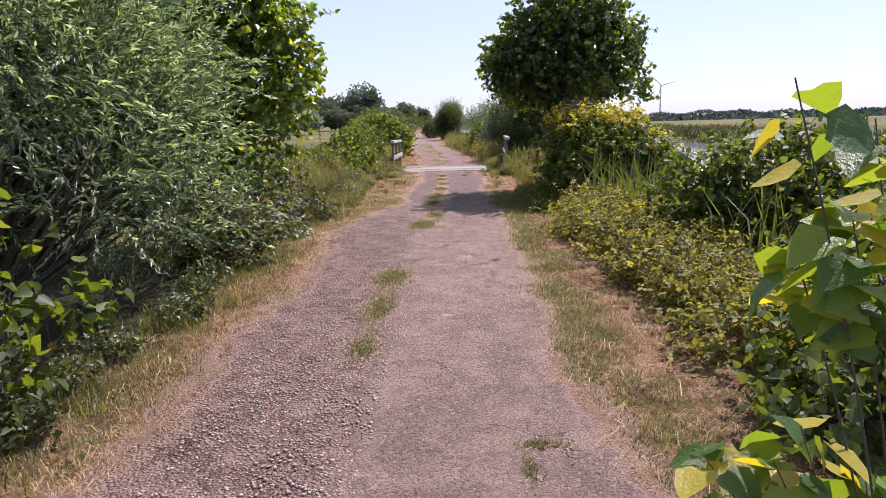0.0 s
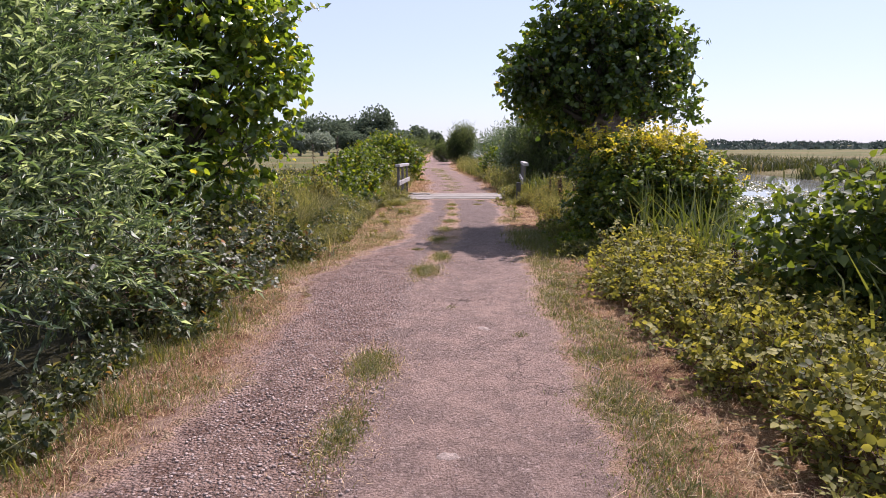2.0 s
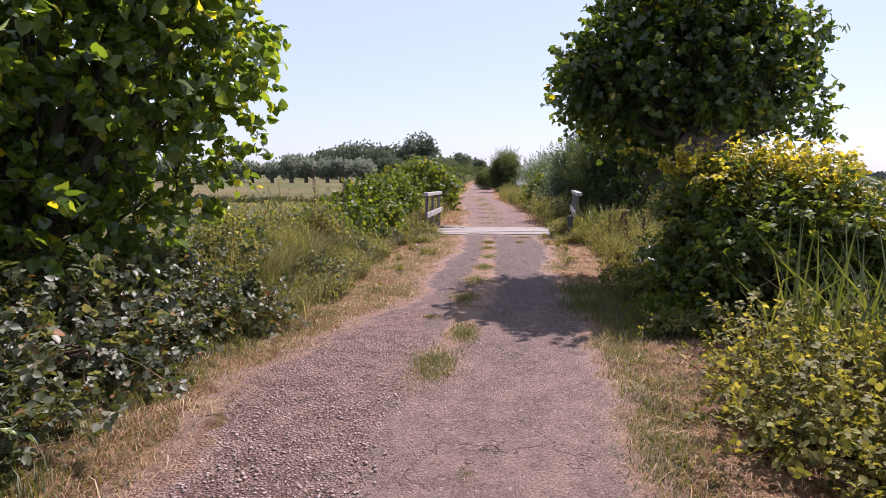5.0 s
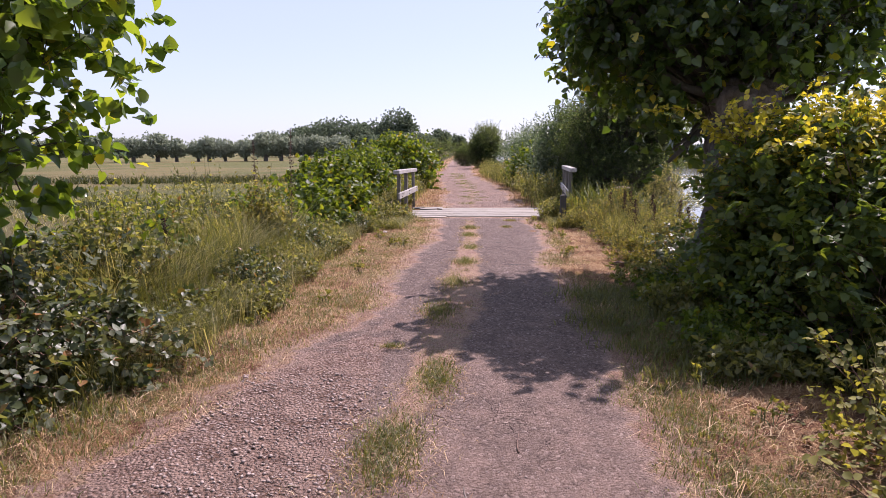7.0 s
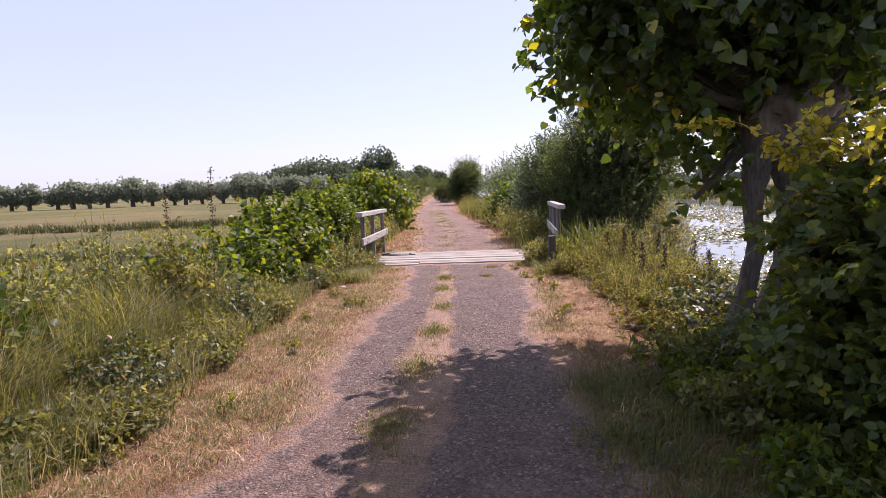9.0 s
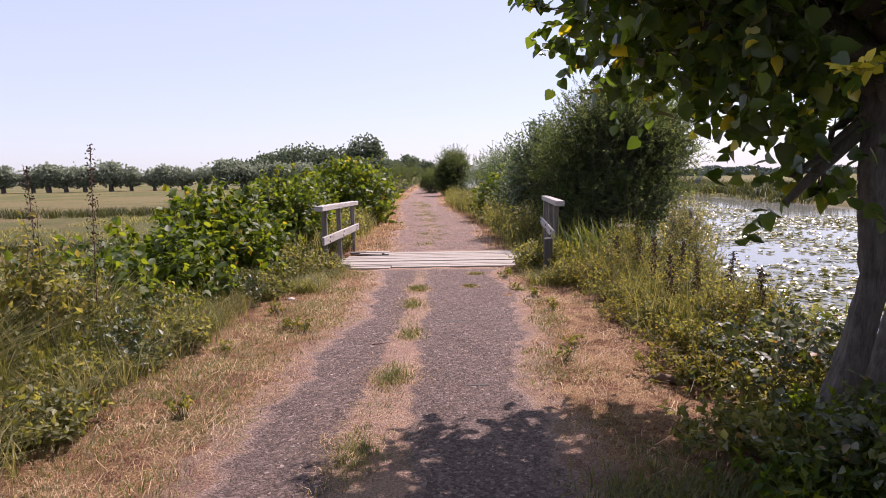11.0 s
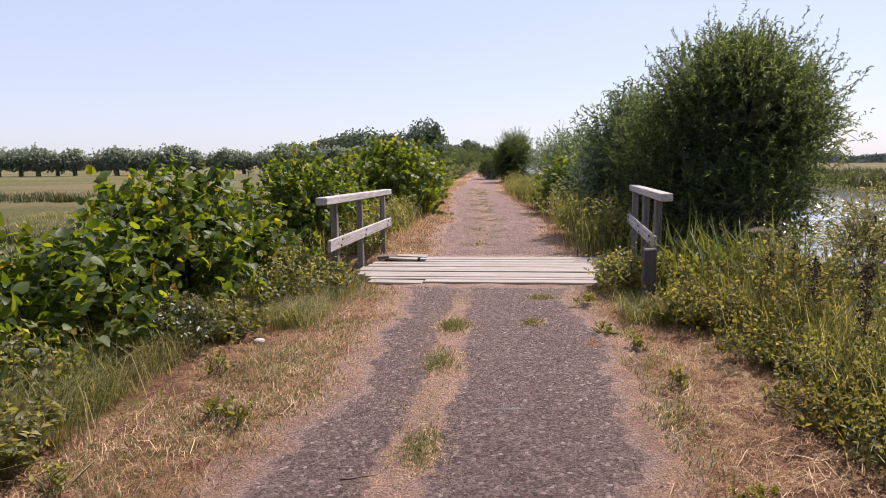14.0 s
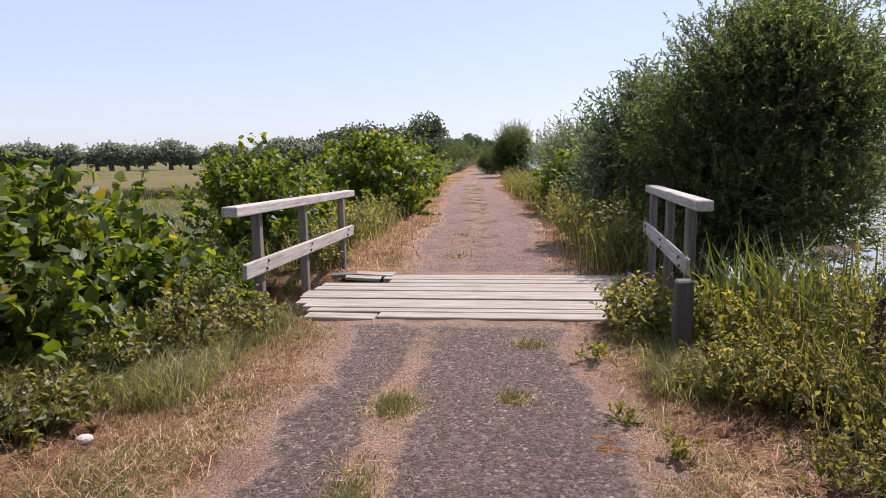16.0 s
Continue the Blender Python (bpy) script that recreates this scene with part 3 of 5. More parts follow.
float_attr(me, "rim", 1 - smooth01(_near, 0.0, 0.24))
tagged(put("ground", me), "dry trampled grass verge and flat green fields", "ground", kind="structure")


def strip_mid(y):
    return -0.52 + 0.25 * smooth01(y, 7, 11) + 0.29 * smooth01(y, 10, 14.5) + jag(y, 3, 0.35)


def strip_half(y):
    return 0.05 + 0.18 * smooth01(y, 9.5, 13) - 0.11 * smooth01(y, 14.5, 17) - 0.04 * smooth01(y, 18, 21) + 0.1 * smooth01(y, 24, 28) + 0.07 * (lumps(3.0, y, 0.8) - 0.5) + 0.05 * (lumps(9.0, y, 0.3) - 0.5)


def road_strip(y0, y1, s):
    ys = np.linspace(y0, y1, round((y1 - y0) / s) + 1)
    k = np.linspace(0, 1, 49)
    lo, hi = left_edge(ys), right_edge(ys)
    U = lo[:, None] + (hi - lo)[:, None] * k[None]
    Y = np.repeat(ys[:, None], 49, 1)
    X = U + bend(Y)
    Z = ROAD_Z + 0.012 * np.sin(k * np.pi)[None] + 0.006 * np.sin(U * 9 + np.sin(Y * 2)) * np.sin(Y * 5.1) - 0.016 * (np.abs(k - 0.5) > 0.499)
    i = (np.arange(len(ys) - 1)[:, None] * 49 + np.arange(48)[None]).ravel()
    return np.stack([X, Y, Z], -1).reshape(-1, 3), [np.stack([i, i + 1, i + 50, i + 49], 1)]


rv, rf = joined(road_strip(-6, DECK_Y0 - 0.02, 0.05), road_strip(DECK_Y1 + 0.02, 34, 0.1), road_strip(34.0, 110, 0.4))
me = mesh_np("road", rv, rf, M_ROAD, smooth=True)
_c = coords(me)
_u = _c[:, 0] - bend(_c[:, 1])
float_attr(me, "across", _u)
float_attr(me, "along", _c[:, 1])
float_attr(me, "loose", smooth01(-_u, 0.4, 0.6) * (1 - smooth01(_c[:, 1], 10.5, 14)) + 0.5 * smooth01(_c[:, 1], 22, 24))
float_attr(me, "strip", (1 - smooth01(np.abs(_u - strip_mid(_c[:, 1])), 0.3 * strip_half(_c[:, 1]), strip_half(_c[:, 1]) + 0.09)) * (0.25 + 0.75 * smooth01(_c[:, 1], 8.5, 11.5)) * (1 - 0.5 * smooth01(_c[:, 1], 19, 21)))
_end = np.minimum(np.abs(_c[:, 1] - DECK_Y0), np.abs(_c[:, 1] - DECK_Y1))
float_attr(me, "edge", np.maximum(0.95 * (1 - smooth01(_end, 0.05, 0.5)), 1 - smooth01(np.minimum(_u - left_edge(_c[:, 1]), right_edge(_c[:, 1]) - _u), 0.03, 0.33)))
float_attr(me, "dusty", 0.95 - 0.8 * smooth01(_c[:, 1], 8, 15) + 0.6 * smooth01(_c[:, 1], 22, 24))
tagged(put("road", me), "narrow cracked asphalt track with loose gravel and dusty edges", "road", kind="structure")

me = sheet("water", spaced((-6.5, 21.2, 1.5)), spaced((-80, 300, 20)), lambda X, Y: np.full(X.shape, WATER_Z), M_WATER)
tagged(put("water", me), "still canal water mirroring the pale sky", "water", kind="structure")


# ---- footbridge ----
def box_bm(x0, x1, y0, y1, z0, z1, bevel=0.006, rough=0.0, rng=None):
    bm = bmesh.new()
    bmesh.ops.create_cube(bm, size=1)
    for v in bm.verts:
        v.co = Vector(((x0 + x1) / 2 + v.co.x * (x1 - x0), (y0 + y1) / 2 + v.co.y * (y1 - y0), (z0 + z1) / 2 + v.co.z * (z1 - z0)))
        if rng is not None:
            v.co += Vector(rng.normal(size=3) * rough)
    bmesh.ops.bevel(bm, geom=bm.edges[:], offset=bevel, segments=1, affect="EDGES")
    return bm


def bar_bm(a, b, w, h, bevel=0.008):
    """A timber of width w and height h from a to b."""
    a, b = Vector(a), Vector(b)
    bm = box_bm(-w / 2, w / 2, 0, (b - a).length, -h / 2, h / 2, bevel)
    q = (b - a).to_track_quat("Y", "Z").to_matrix().to_4x4()
    bmesh.ops.transform(bm, matrix=Matrix.Translation(a) @ q, verts=bm.verts)
    return bm


def make_bridge():
    rng = np.random.default_rng(3)
    ob = thing("footbridge", 0.2, 22.4, ROAD_Z, "weathered grey plank footbridge deck across the ditch", "bridge")
    ob.matrix_basis = pose(0, 0, 0)
    y = DECK_Y0 - 0.05
    k = 0
    while y < DECK_Y1:
        w = float(rng.choice([0.145, 0.17, 0.195, 0.21]))
        far = (y - DECK_Y0) / (DECK_Y1 - DECK_Y0)
        x0 = -1.18 - 0.3 * min(1, far * 3) + rng.normal() * 0.04 if far < 0.7 else -0.72 + rng.normal() * 0.06
        if k == 0:
            x0 = -0.5
        x1 = 1.53 + 0.45 * far + rng.normal() * 0.035
        lift = float(rng.uniform(0, 0.012))
        bm = box_bm(x0, x1, y, y + w, ROAD_Z - 0.03 + lift, ROAD_Z + 0.018 + lift, 0.006, 0.003, rng)
        part("plank", bm, M_PLANK, ob)
        y += w + float(rng.uniform(0.014, 0.032))
        k += 1
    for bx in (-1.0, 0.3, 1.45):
        part("beam", box_bm(bx - 0.08, bx + 0.08, DECK_Y0 - 0.1, DECK_Y1 + 0.1, ROAD_Z - 0.24, ROAD_Z - 0.032), M_SHADEPOST, ob, "dark timber beam under the deck")
    part("edge_board", bar_bm((1.66, DECK_Y0 + 0.02, ROAD_Z + 0.03), (2.06, DECK_Y1 - 0.1, ROAD_Z + 0.03), 0.05, 0.1), M_PLANK, ob, "narrow board along the deck's end")
    return ob


make_bridge()
board = thing("loose_board", -0.83, DECK_Y0 + 0.09, ROAD_Z + 0.012, "short bleached plank lying loose on the deck's end", "plank")
part("board", box_bm(-0.34, 0.31, -0.09, 0.09, 0, 0.03, 0.005), M_PLANK, board)
board.matrix_basis = pose(-0.83, DECK_Y0 + 0.03, ROAD_Z - 0.008, 0, 0, -3)
for i, (bx, by, rz, ln) in enumerate(((-1.05, 23.22, 6, 0.42), (-0.95, 23.38, -9, 0.5), (-1.3, 23.3, 18, 0.3))):
    wreck = thing("broken_board", bx, by, -0.16, "broken rotten end of a bridge plank", "plank", "broken boards beside the deck")
    part("board", box_bm(-ln / 2, ln / 2, -0.07, 0.07, 0, 0.035, 0.006, 0.008, np.random.default_rng(i)), M_SHADEPOST if i == 2 else M_PLANK, wreck)
    wreck.matrix_basis = pose(bx, by, ROAD_Z - 0.005 + 0.012 * i, 2, 3 - 3 * i, rz)


def make_railing(label, top_a, top_b, mid_a, mid_b, posts, side):
    ob = thing("bridge_railing", top_a[0], top_a[1], ROAD_Z, label, "railing", "railings of the footbridge")
    ob.matrix_basis = pose(0, 0, 0)
    part("top_rail", bar_bm(top_a, top_b, 0.13, 0.085), M_RAIL, ob)
    part("middle_rail", bar_bm(mid_a, mid_b, 0.04, 0.135), M_RAIL, ob)
    a, b = Vector(top_a), Vector(top_b)
    ma, mb = Vector(mid_a), Vector(mid_b)
    for y in posts:
        q = a.lerp(b, (y - a.y) / (b.y - a.y))
        qm = ma.lerp(mb, (y - ma.y) / (mb.y - ma.y))
        x = qm.x - side * 0.059
        p = part("post", box_bm(x - 0.038, x + 0.038, y - 0.045, y + 0.045, -0.75, q.z - 0.044, 0.008), M_POST, ob)
        for dz in (-0.03, 0.035):
            bm = bmesh.new()
            r = bmesh.ops.create_cone(bm, segments=8, radius1=0.016, radius2=0.012, depth=0.014, cap_ends=True)
            bmesh.ops.transform(bm, matrix=Matrix.Translation((qm.x + side * 0.026, y + dz * 0.7, qm.z + dz)) @ Matrix.Rotation(radians(90 * side), 4, "Y"), verts=r["verts"])
            part("bolt", bm, M_STEEL, p, "rusty bolt head")
    return ob


make_railing("weathered grey timber railing with two rails and three posts", (-1.52, 20.68, 0.9), (-1.5, 24.5, 0.83), (-1.5, 20.86, 0.385), (-1.42, 24.25, 0.355), (21.3, 22.5, 23.95), 1)
make_railing("weathered grey timber railing leaning over the bank side", (2.17, 20.92, 0.91), (2.36, 23.75, 0.9), (2.08, 21.0, 0.42), (2.27, 23.6, 0.46), (21.25, 22.25, 23.35), -1)
stump = thing("timber_post", 1.9, 20.42, -0.13, "stout timber post beside the bridge, coloured dark as in shade", "post")
part("post", box_bm(-0.058, 0.058, -0.06, 0.06, -0.12, 0.56, 0.012, 0.006, np.random.default_rng(8)), M_SHADEPOST, stump)


# ---- pollarded poplar with its split trunk ----
def trunk_mesh(name, path, radii, rng, mat, sides=20, knob=0.0):
    path = np.array(path, float)
    t = np.linspace(0, len(path) - 1, len(path) * 6)
    P = np.stack([np.interp(t, np.arange(len(path)), path[:, i]) for i in range(3)], 1)
    R = np.interp(t, np.arange(len(path)), radii)
    ang = np.arange(sides) * 2 * np.pi / sides
    wob = 1 + 0.15 * np.sin(ang * 3 + 1 + t[:, None] * 0.5) + 0.11 * np.sin(ang * 5 + t[:, None] * 1.2) + 0.05 * rng.normal(size=(len(t), sides)) + knob * np.abs(rng.normal(size=(len(t), sides))) * (t[:, None] > t[-1] * 0.72)
    v = P[:, None] + np.stack([np.cos(ang)[None] * wob * R[:, None], np.sin(ang)[None] * wob * R[:, None], np.zeros_like(wob)], -1)
    i = (np.arange(len(t) - 1)[:, None] * sides + np.arange(sides)[None])
    j = np.arange(len(t) - 1)[:, None] * sides + (np.arange(sides)[None] + 1) % sides
    f = np.stack([i, j, j + sides, i + sides], -1).reshape(-1, 4)
    top = np.arange(sides)[None] + (len(t) - 1) * sides
    v = v.reshape(-1, 3)
    c = len(v)
    v = np.concatenate([v, P[-1:] + np.array([[0, 0, R[-1] * 0.3]])])
    tri = np.stack([top[0], np.roll(top[0], -1), np.full(sides, c)], 1)
    return v, [f, tri]


def tree(name, x, y, label, trunks, lobes, n, per, twig, leaf, width, shape, mat, seed, root_z, share=0.3, r_limb=0.045, group="", bark=None, knob=0.0, limbs=4, **kw):
    rng = np.random.default_rng(seed)
    z = ground_z(x, y)
    ob = thing(name, x, y, z, label, "tree", group)
    for path, radii in trunks:
        put("trunk", mesh_np("trunk", *trunk_mesh("trunk", path, radii, rng, None, knob=knob), bark or M_BARK, smooth=True), ob)
    L = np.array(lobes, float) - np.array([x, y, z, 0, 0, 0])
    arr, p, e = crown(L, n, per, twig, leaf, width, shape, rng, **kw)
    for lobe in L:
        a = np.array([[0, 0, root_z]]) + rng.normal(size=(1, 3)) * 0.04
        limb = tubes(a, lobe[None, :3] + rng.normal(size=(1, 3)) * 0.1, r_limb * 1.5, r_limb * 0.45, 7, rng.normal(size=(1, 3)) * 0.08)
        put("limb", mesh_np("limb", *limb, M_TWIG, smooth=True), ob)
    tagged(put("branchwork", mesh_np("branchwork", *woody(L, p, e, (0, 0, root_z), rng, r_limb * 0.6, share=share, limbs=limbs), M_TWIG, smooth=True), ob), kind="stuff")
    tagged(put("crown", mesh_np("crown", *arr, mat), ob), kind="stuff")
    return ob


POLLARD_LOBES = [(2.8, 14.3, 2.8, 1.1, 1.15, 0.75), (1.8, 14.1, 2.8, 0.65, 0.75, 0.5), (1.4, 13.9, 2.9, 0.36, 0.5, 0.26), (3.6, 14.3, 2.6, 0.62, 0.8, 0.5), (4.15, 14.2, 2.2, 0.32, 0.5, 0.26), (3.95, 14.3, 3.2, 0.4, 0.6, 0.42),
                 (2.7, 14.9, 3.2, 0.95, 0.8, 0.75), (2.75, 14.2, 3.7, 1.0, 1.0, 0.55), (2.05, 14.2, 3.45, 0.55, 0.6, 0.42), (3.4, 14.2, 3.6, 0.55, 0.7, 0.42), (2.35, 14.3, 4.15, 0.32, 0.45, 0.26), (3.1, 14.4, 4.15, 0.32, 0.45, 0.28),
                 (1.35, 14.2, 2.6, 0.34, 0.5, 0.34), (1.75, 14.2, 2.25, 0.42, 0.55, 0.34), (2.2, 14.4, 1.95, 0.42, 0.55, 0.3), (2.6, 14.9, 1.95, 0.42, 0.45, 0.28), (3.3, 15.0, 2.2, 0.7, 0.6, 0.3), (3.1, 13.6, 2.55, 0.75, 0.5, 0.4), (2.3, 14.35, 1.3, 0.24, 0.28, 0.15),
                 (1.5, 15.4, 2.4, 0.42, 0.45, 0.32), (1.9, 15.5, 2.15, 0.45, 0.42, 0.3), (2.5, 15.6, 2.35, 0.5, 0.45, 0.35), (1.6, 15.2, 2.9, 0.5, 0.5, 0.35)]
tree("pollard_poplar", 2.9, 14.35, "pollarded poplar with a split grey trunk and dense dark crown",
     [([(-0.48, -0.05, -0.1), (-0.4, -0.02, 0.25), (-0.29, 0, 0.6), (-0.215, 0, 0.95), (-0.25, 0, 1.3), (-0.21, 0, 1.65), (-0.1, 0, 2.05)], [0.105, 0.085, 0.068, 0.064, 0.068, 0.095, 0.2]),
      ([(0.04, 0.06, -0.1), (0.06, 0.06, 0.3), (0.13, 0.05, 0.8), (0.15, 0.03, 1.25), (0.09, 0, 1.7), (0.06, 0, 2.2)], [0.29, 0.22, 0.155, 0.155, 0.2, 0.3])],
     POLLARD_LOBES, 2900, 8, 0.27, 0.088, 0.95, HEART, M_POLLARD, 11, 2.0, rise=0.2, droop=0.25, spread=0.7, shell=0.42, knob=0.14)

burl_bm = bmesh.new()
bmesh.ops.create_icosphere(burl_bm, subdivisions=4, radius=0.27)
for v in burl_bm.verts:
    k = 1 + 0.35 * noise.noise(v.co * 7) + 0.2 * noise.noise(v.co * 17)
    v.co = Vector((v.co.x * 1.25, v.co.y, v.co.z * 0.85)) * k + Vector((0.02, -0.06, 2.02))
for f in burl_bm.faces:
    f.smooth = True
part("burl", burl_bm, M_BURL, next(o for o in scene.objects if o.name == "pollard_poplar"), "pale torn pollard burl")

# ---- poplar behind the willow ----
LEFT_LOBES = [(-3.7, 10.7, 2.5, 1.3, 1.5, 1.3), (-2.85, 11.2, 2.5, 0.8, 1.0, 1.0), (-2.5, 11.6, 2.3, 0.45, 0.5, 0.6), (-2.6, 11.2, 3.1, 0.5, 0.6, 0.6), (-4.8, 10.0, 2.6, 1.3, 1.3, 1.5), (-3.9, 10.6, 3.8, 1.1, 1.2, 1.0), (-3.0, 10.6, 3.3, 0.6, 0.6, 0.8),
              (-4.6, 9.6, 4.3, 1.0, 1.0, 0.9), (-3.3, 11.3, 1.3, 0.8, 0.8, 0.5), (-4.2, 9.4, 1.4, 1.1, 0.9, 0.7), (-2.75, 11.0, 3.6, 0.3, 0.3, 0.55), (-3.4, 10.4, 4.4, 0.35, 0.35, 0.6), (-5.5, 11.2, 3.0, 1.2, 1.2, 1.3), (-4.7, 10.4, 0.8, 1.0, 1.0, 0.7), (-3.6, 10.4, 0.9, 0.8, 0.8, 0.6)]
tree("poplar", -4.0, 10.6, "broad poplar with glossy heart-shaped leaves", [([(0, 0, -0.1), (0.03, 0, 0.8), (-0.05, 0.05, 1.7), (0, 0, 2.8)], [0.2, 0.15, 0.13, 0.07])],
     LEFT_LOBES, 2700, 9, 0.3, 0.1, 0.95, HEART, M_POPLAR, 12, 1.0, rise=0.35, droop=0.15, spread=0.7, shell=0.3)

# ---- grey willow ----
WILLOW_LOBES = [(-3.9, 5.8, 2.05, 1.45, 1.5, 1.15), (-4.8, 6.8, 0.9, 1.0, 0.8, 0.8), (-3.0, 6.9, 1.4, 0.75, 1.0, 1.0), (-3.2, 7.2, 2.3, 0.7, 0.8, 0.8), (-3.15, 6.6, 1.6, 0.9, 1.0, 0.8), (-3.4, 4.9, 2.15, 1.05, 1.1, 0.75), (-4.2, 5.4, 2.9, 1.3, 1.4, 1.1), (-3.5, 6.2, 2.5, 0.9, 1.0, 0.8), (-5.0, 4.6, 2.3, 1.2, 1.3, 1.3),
                (-2.9, 7.0, 0.7, 0.7, 0.8, 0.7), (-2.8, 5.3, 1.15, 0.5, 0.9, 0.5), (-3.9, 6.1, 0.7, 0.9, 0.8, 0.7), (-5.2, 4.6, 0.9, 0.8, 0.9, 0.6), (-5.6, 6.0, 2.0, 1.3, 1.5, 1.6)]
tree("grey_willow", -4.1, 5.5, "bushy willow with narrow silvery green leaves", [([(0, 0, -0.1), (0.1, 0, 0.6), (0.15, 0.1, 1.4)], [0.15, 0.11, 0.07]), ([(-0.2, 0.1, -0.1), (-0.35, 0.1, 0.7), (-0.5, 0.2, 1.6)], [0.12, 0.09, 0.06])],
     WILLOW_LOBES, 4300, 30, 0.7, 0.075, 0.22, NARROW, M_WILLOW, 13, 0.25, share=0.14, rise=1.0, spread=0.33, shell=0.15, droop=0.35)

# ---- round willow beyond the bridge ----
ROUND_LOBES = [(4.15, 25.0, 1.75, 1.5, 1.6, 1.5), (3.3, 25.2, 1.3, 1.0, 1.2, 1.1), (4.7, 24.9, 1.75, 0.8, 1.0, 0.85), (3.95, 24.8, 2.55, 1.0, 1.1, 0.6), (4.45, 25.0, 2.45, 0.8, 0.95, 0.68), (5.1, 25.0, 2.0, 0.5, 0.8, 0.6), (4.15, 24.9, 2.9, 0.45, 0.55, 0.36),
               (3.9, 24.1, 0.7, 1.25, 1.0, 0.8), (4.4, 24.6, 0.6, 0.6, 0.8, 0.7), (3.2, 24.6, 0.5, 0.8, 0.9, 0.7)]
tree("round_willow", 4.15, 25.0, "round dense willow overhanging the canal bank", [([(0, 0, -0.3), (0, 0, 0.5), (0.1, 0, 1.3)], [0.2, 0.16, 0.1])],
     ROUND_LOBES, 14000, 12, 0.22, 0.06, 0.28, NARROW, M_DARKWILLOW, 14, 0.5, rise=0.45, spread=0.5, shell=0.22)

# ---- brambles and shrubs ----
def bramble(lobes, n, label, seed, mat=None, per=6, leaf=0.12, name="bramble", group="bramble thickets along the track", **kw):
    return bush(name, lobes, n, per, 0.3, leaf, 1.0, TRIPLE, mat or M_BRAMBLE, label, "bramble", seed=seed, stem_mat=M_CANE, r_limb=0.007, share=0.5, limbs=8,
                leaf_name="foliage", wood_name="cane_mass", rise=0.5, spread=0.75, shell=0.35, droop=0.15, floor=0.0, flat=0.86, **kw)


# low yellowing brambles along the right verge
for i, (y, x, r, h, n) in enumerate(((4.5, 2.2, 0.4, 0.15, 130), (5.5, 2.3, 0.5, 0.2, 190), (6.6, 2.3, 0.58, 0.26, 240), (7.8, 2.3, 0.6, 0.32, 250), (9.0, 2.2, 0.55, 0.32, 240), (10.1, 2.35, 0.45, 0.3, 110))):
    bramble([(x, y, 0.02, r, 0.75, h), (x + 0.45, y + 0.2, 0.0, r * 0.8, 0.7, h * 1.05), (x - 0.25, y - 0.3, -0.05, r * 0.6, 0.5, h * 0.7)], int(n * 2.4), "low bramble with yellowing three-part leaves on the verge", 40 + i, M_BRAMBLE_Y, leaf=0.068)
# the mound under the pollard
bramble([(3.1, 12.1, 0.5, 0.9, 0.85, 0.75), (3.4, 11.9, 0.65, 0.75, 0.8, 0.65), (2.5, 12.3, 0.65, 0.42, 0.6, 0.6), (2.75, 12.3, 1.1, 0.5, 0.5, 0.33), (3.3, 12.2, 1.0, 0.6, 0.6, 0.4), (3.0, 12.5, 1.35, 0.4, 0.35, 0.2), (3.85, 11.9, 0.3, 0.5, 0.7, 0.5), (2.4, 12.3, 0.2, 0.42, 0.65, 0.4), (2.42, 12.5, 0.7, 0.35, 0.5, 0.45), (2.4, 12.45, 1.1, 0.34, 0.45, 0.34), (2.8, 11.5, 0.25, 0.6, 0.5, 0.42), (2.75, 11.65, 0.75, 0.5, 0.42, 0.42), (3.6, 12.7, 0.7, 0.7, 0.6, 0.65)], 2700,
        "tall bramble mound with dense green three-part leaves", 50, M_MOUND, leaf=0.105)
bramble([(2.85, 15.3, -0.05, 0.55, 0.7, 0.3), (3.3, 14.6, -0.1, 0.5, 0.5, 0.3), (2.5, 13.6, -0.05, 0.5, 0.6, 0.25)], 380, "shaded bramble round the pollard's foot", 51, leaf=0.085)
# dark brambles below the left trees
for i, (x, y, rx, ry, h, n) in enumerate(((-2.75, 2.9, 0.5, 0.7, 0.45, 260), (-2.7, 8.2, 0.55, 0.8, 0.55, 330), (-2.75, 9.5, 0.6, 0.8, 0.65, 380), (-2.85, 10.8, 0.65, 0.8, 0.6, 360), (-3.0, 12.2, 0.7, 0.8, 0.45, 280))):
    bramble([(x, y, 0.05, rx, ry, h), (x - 0.5, y + 0.2, 0.15, rx, ry * 0.8, h)], n, "dark bramble with grey-backed leaves on the bank", 60 + i, leaf=0.095)
bramble([(-2.3, 11.4, 0.0, 0.32, 0.4, 0.22)], 70, "low grey-leaved bramble at the verge", 66, leaf=0.09)
# A sprig, plus added yellow lobes that colour the mound's top as sunlit.
bramble([(2.4, 12.5, 1.4, 0.32, 0.4, 0.14), (2.55, 12.6, 0.9, 0.25, 0.3, 0.3), (2.85, 12.2, 1.38, 0.5, 0.5, 0.16), (3.3, 12.1, 1.33, 0.5, 0.5, 0.16), (3.75, 12.0, 0.95, 0.4, 0.5, 0.16)], 480, "arching bramble spray whose yellow leaves paint the mound's sunlit top", 67, M_SPRAY, leaf=0.08)
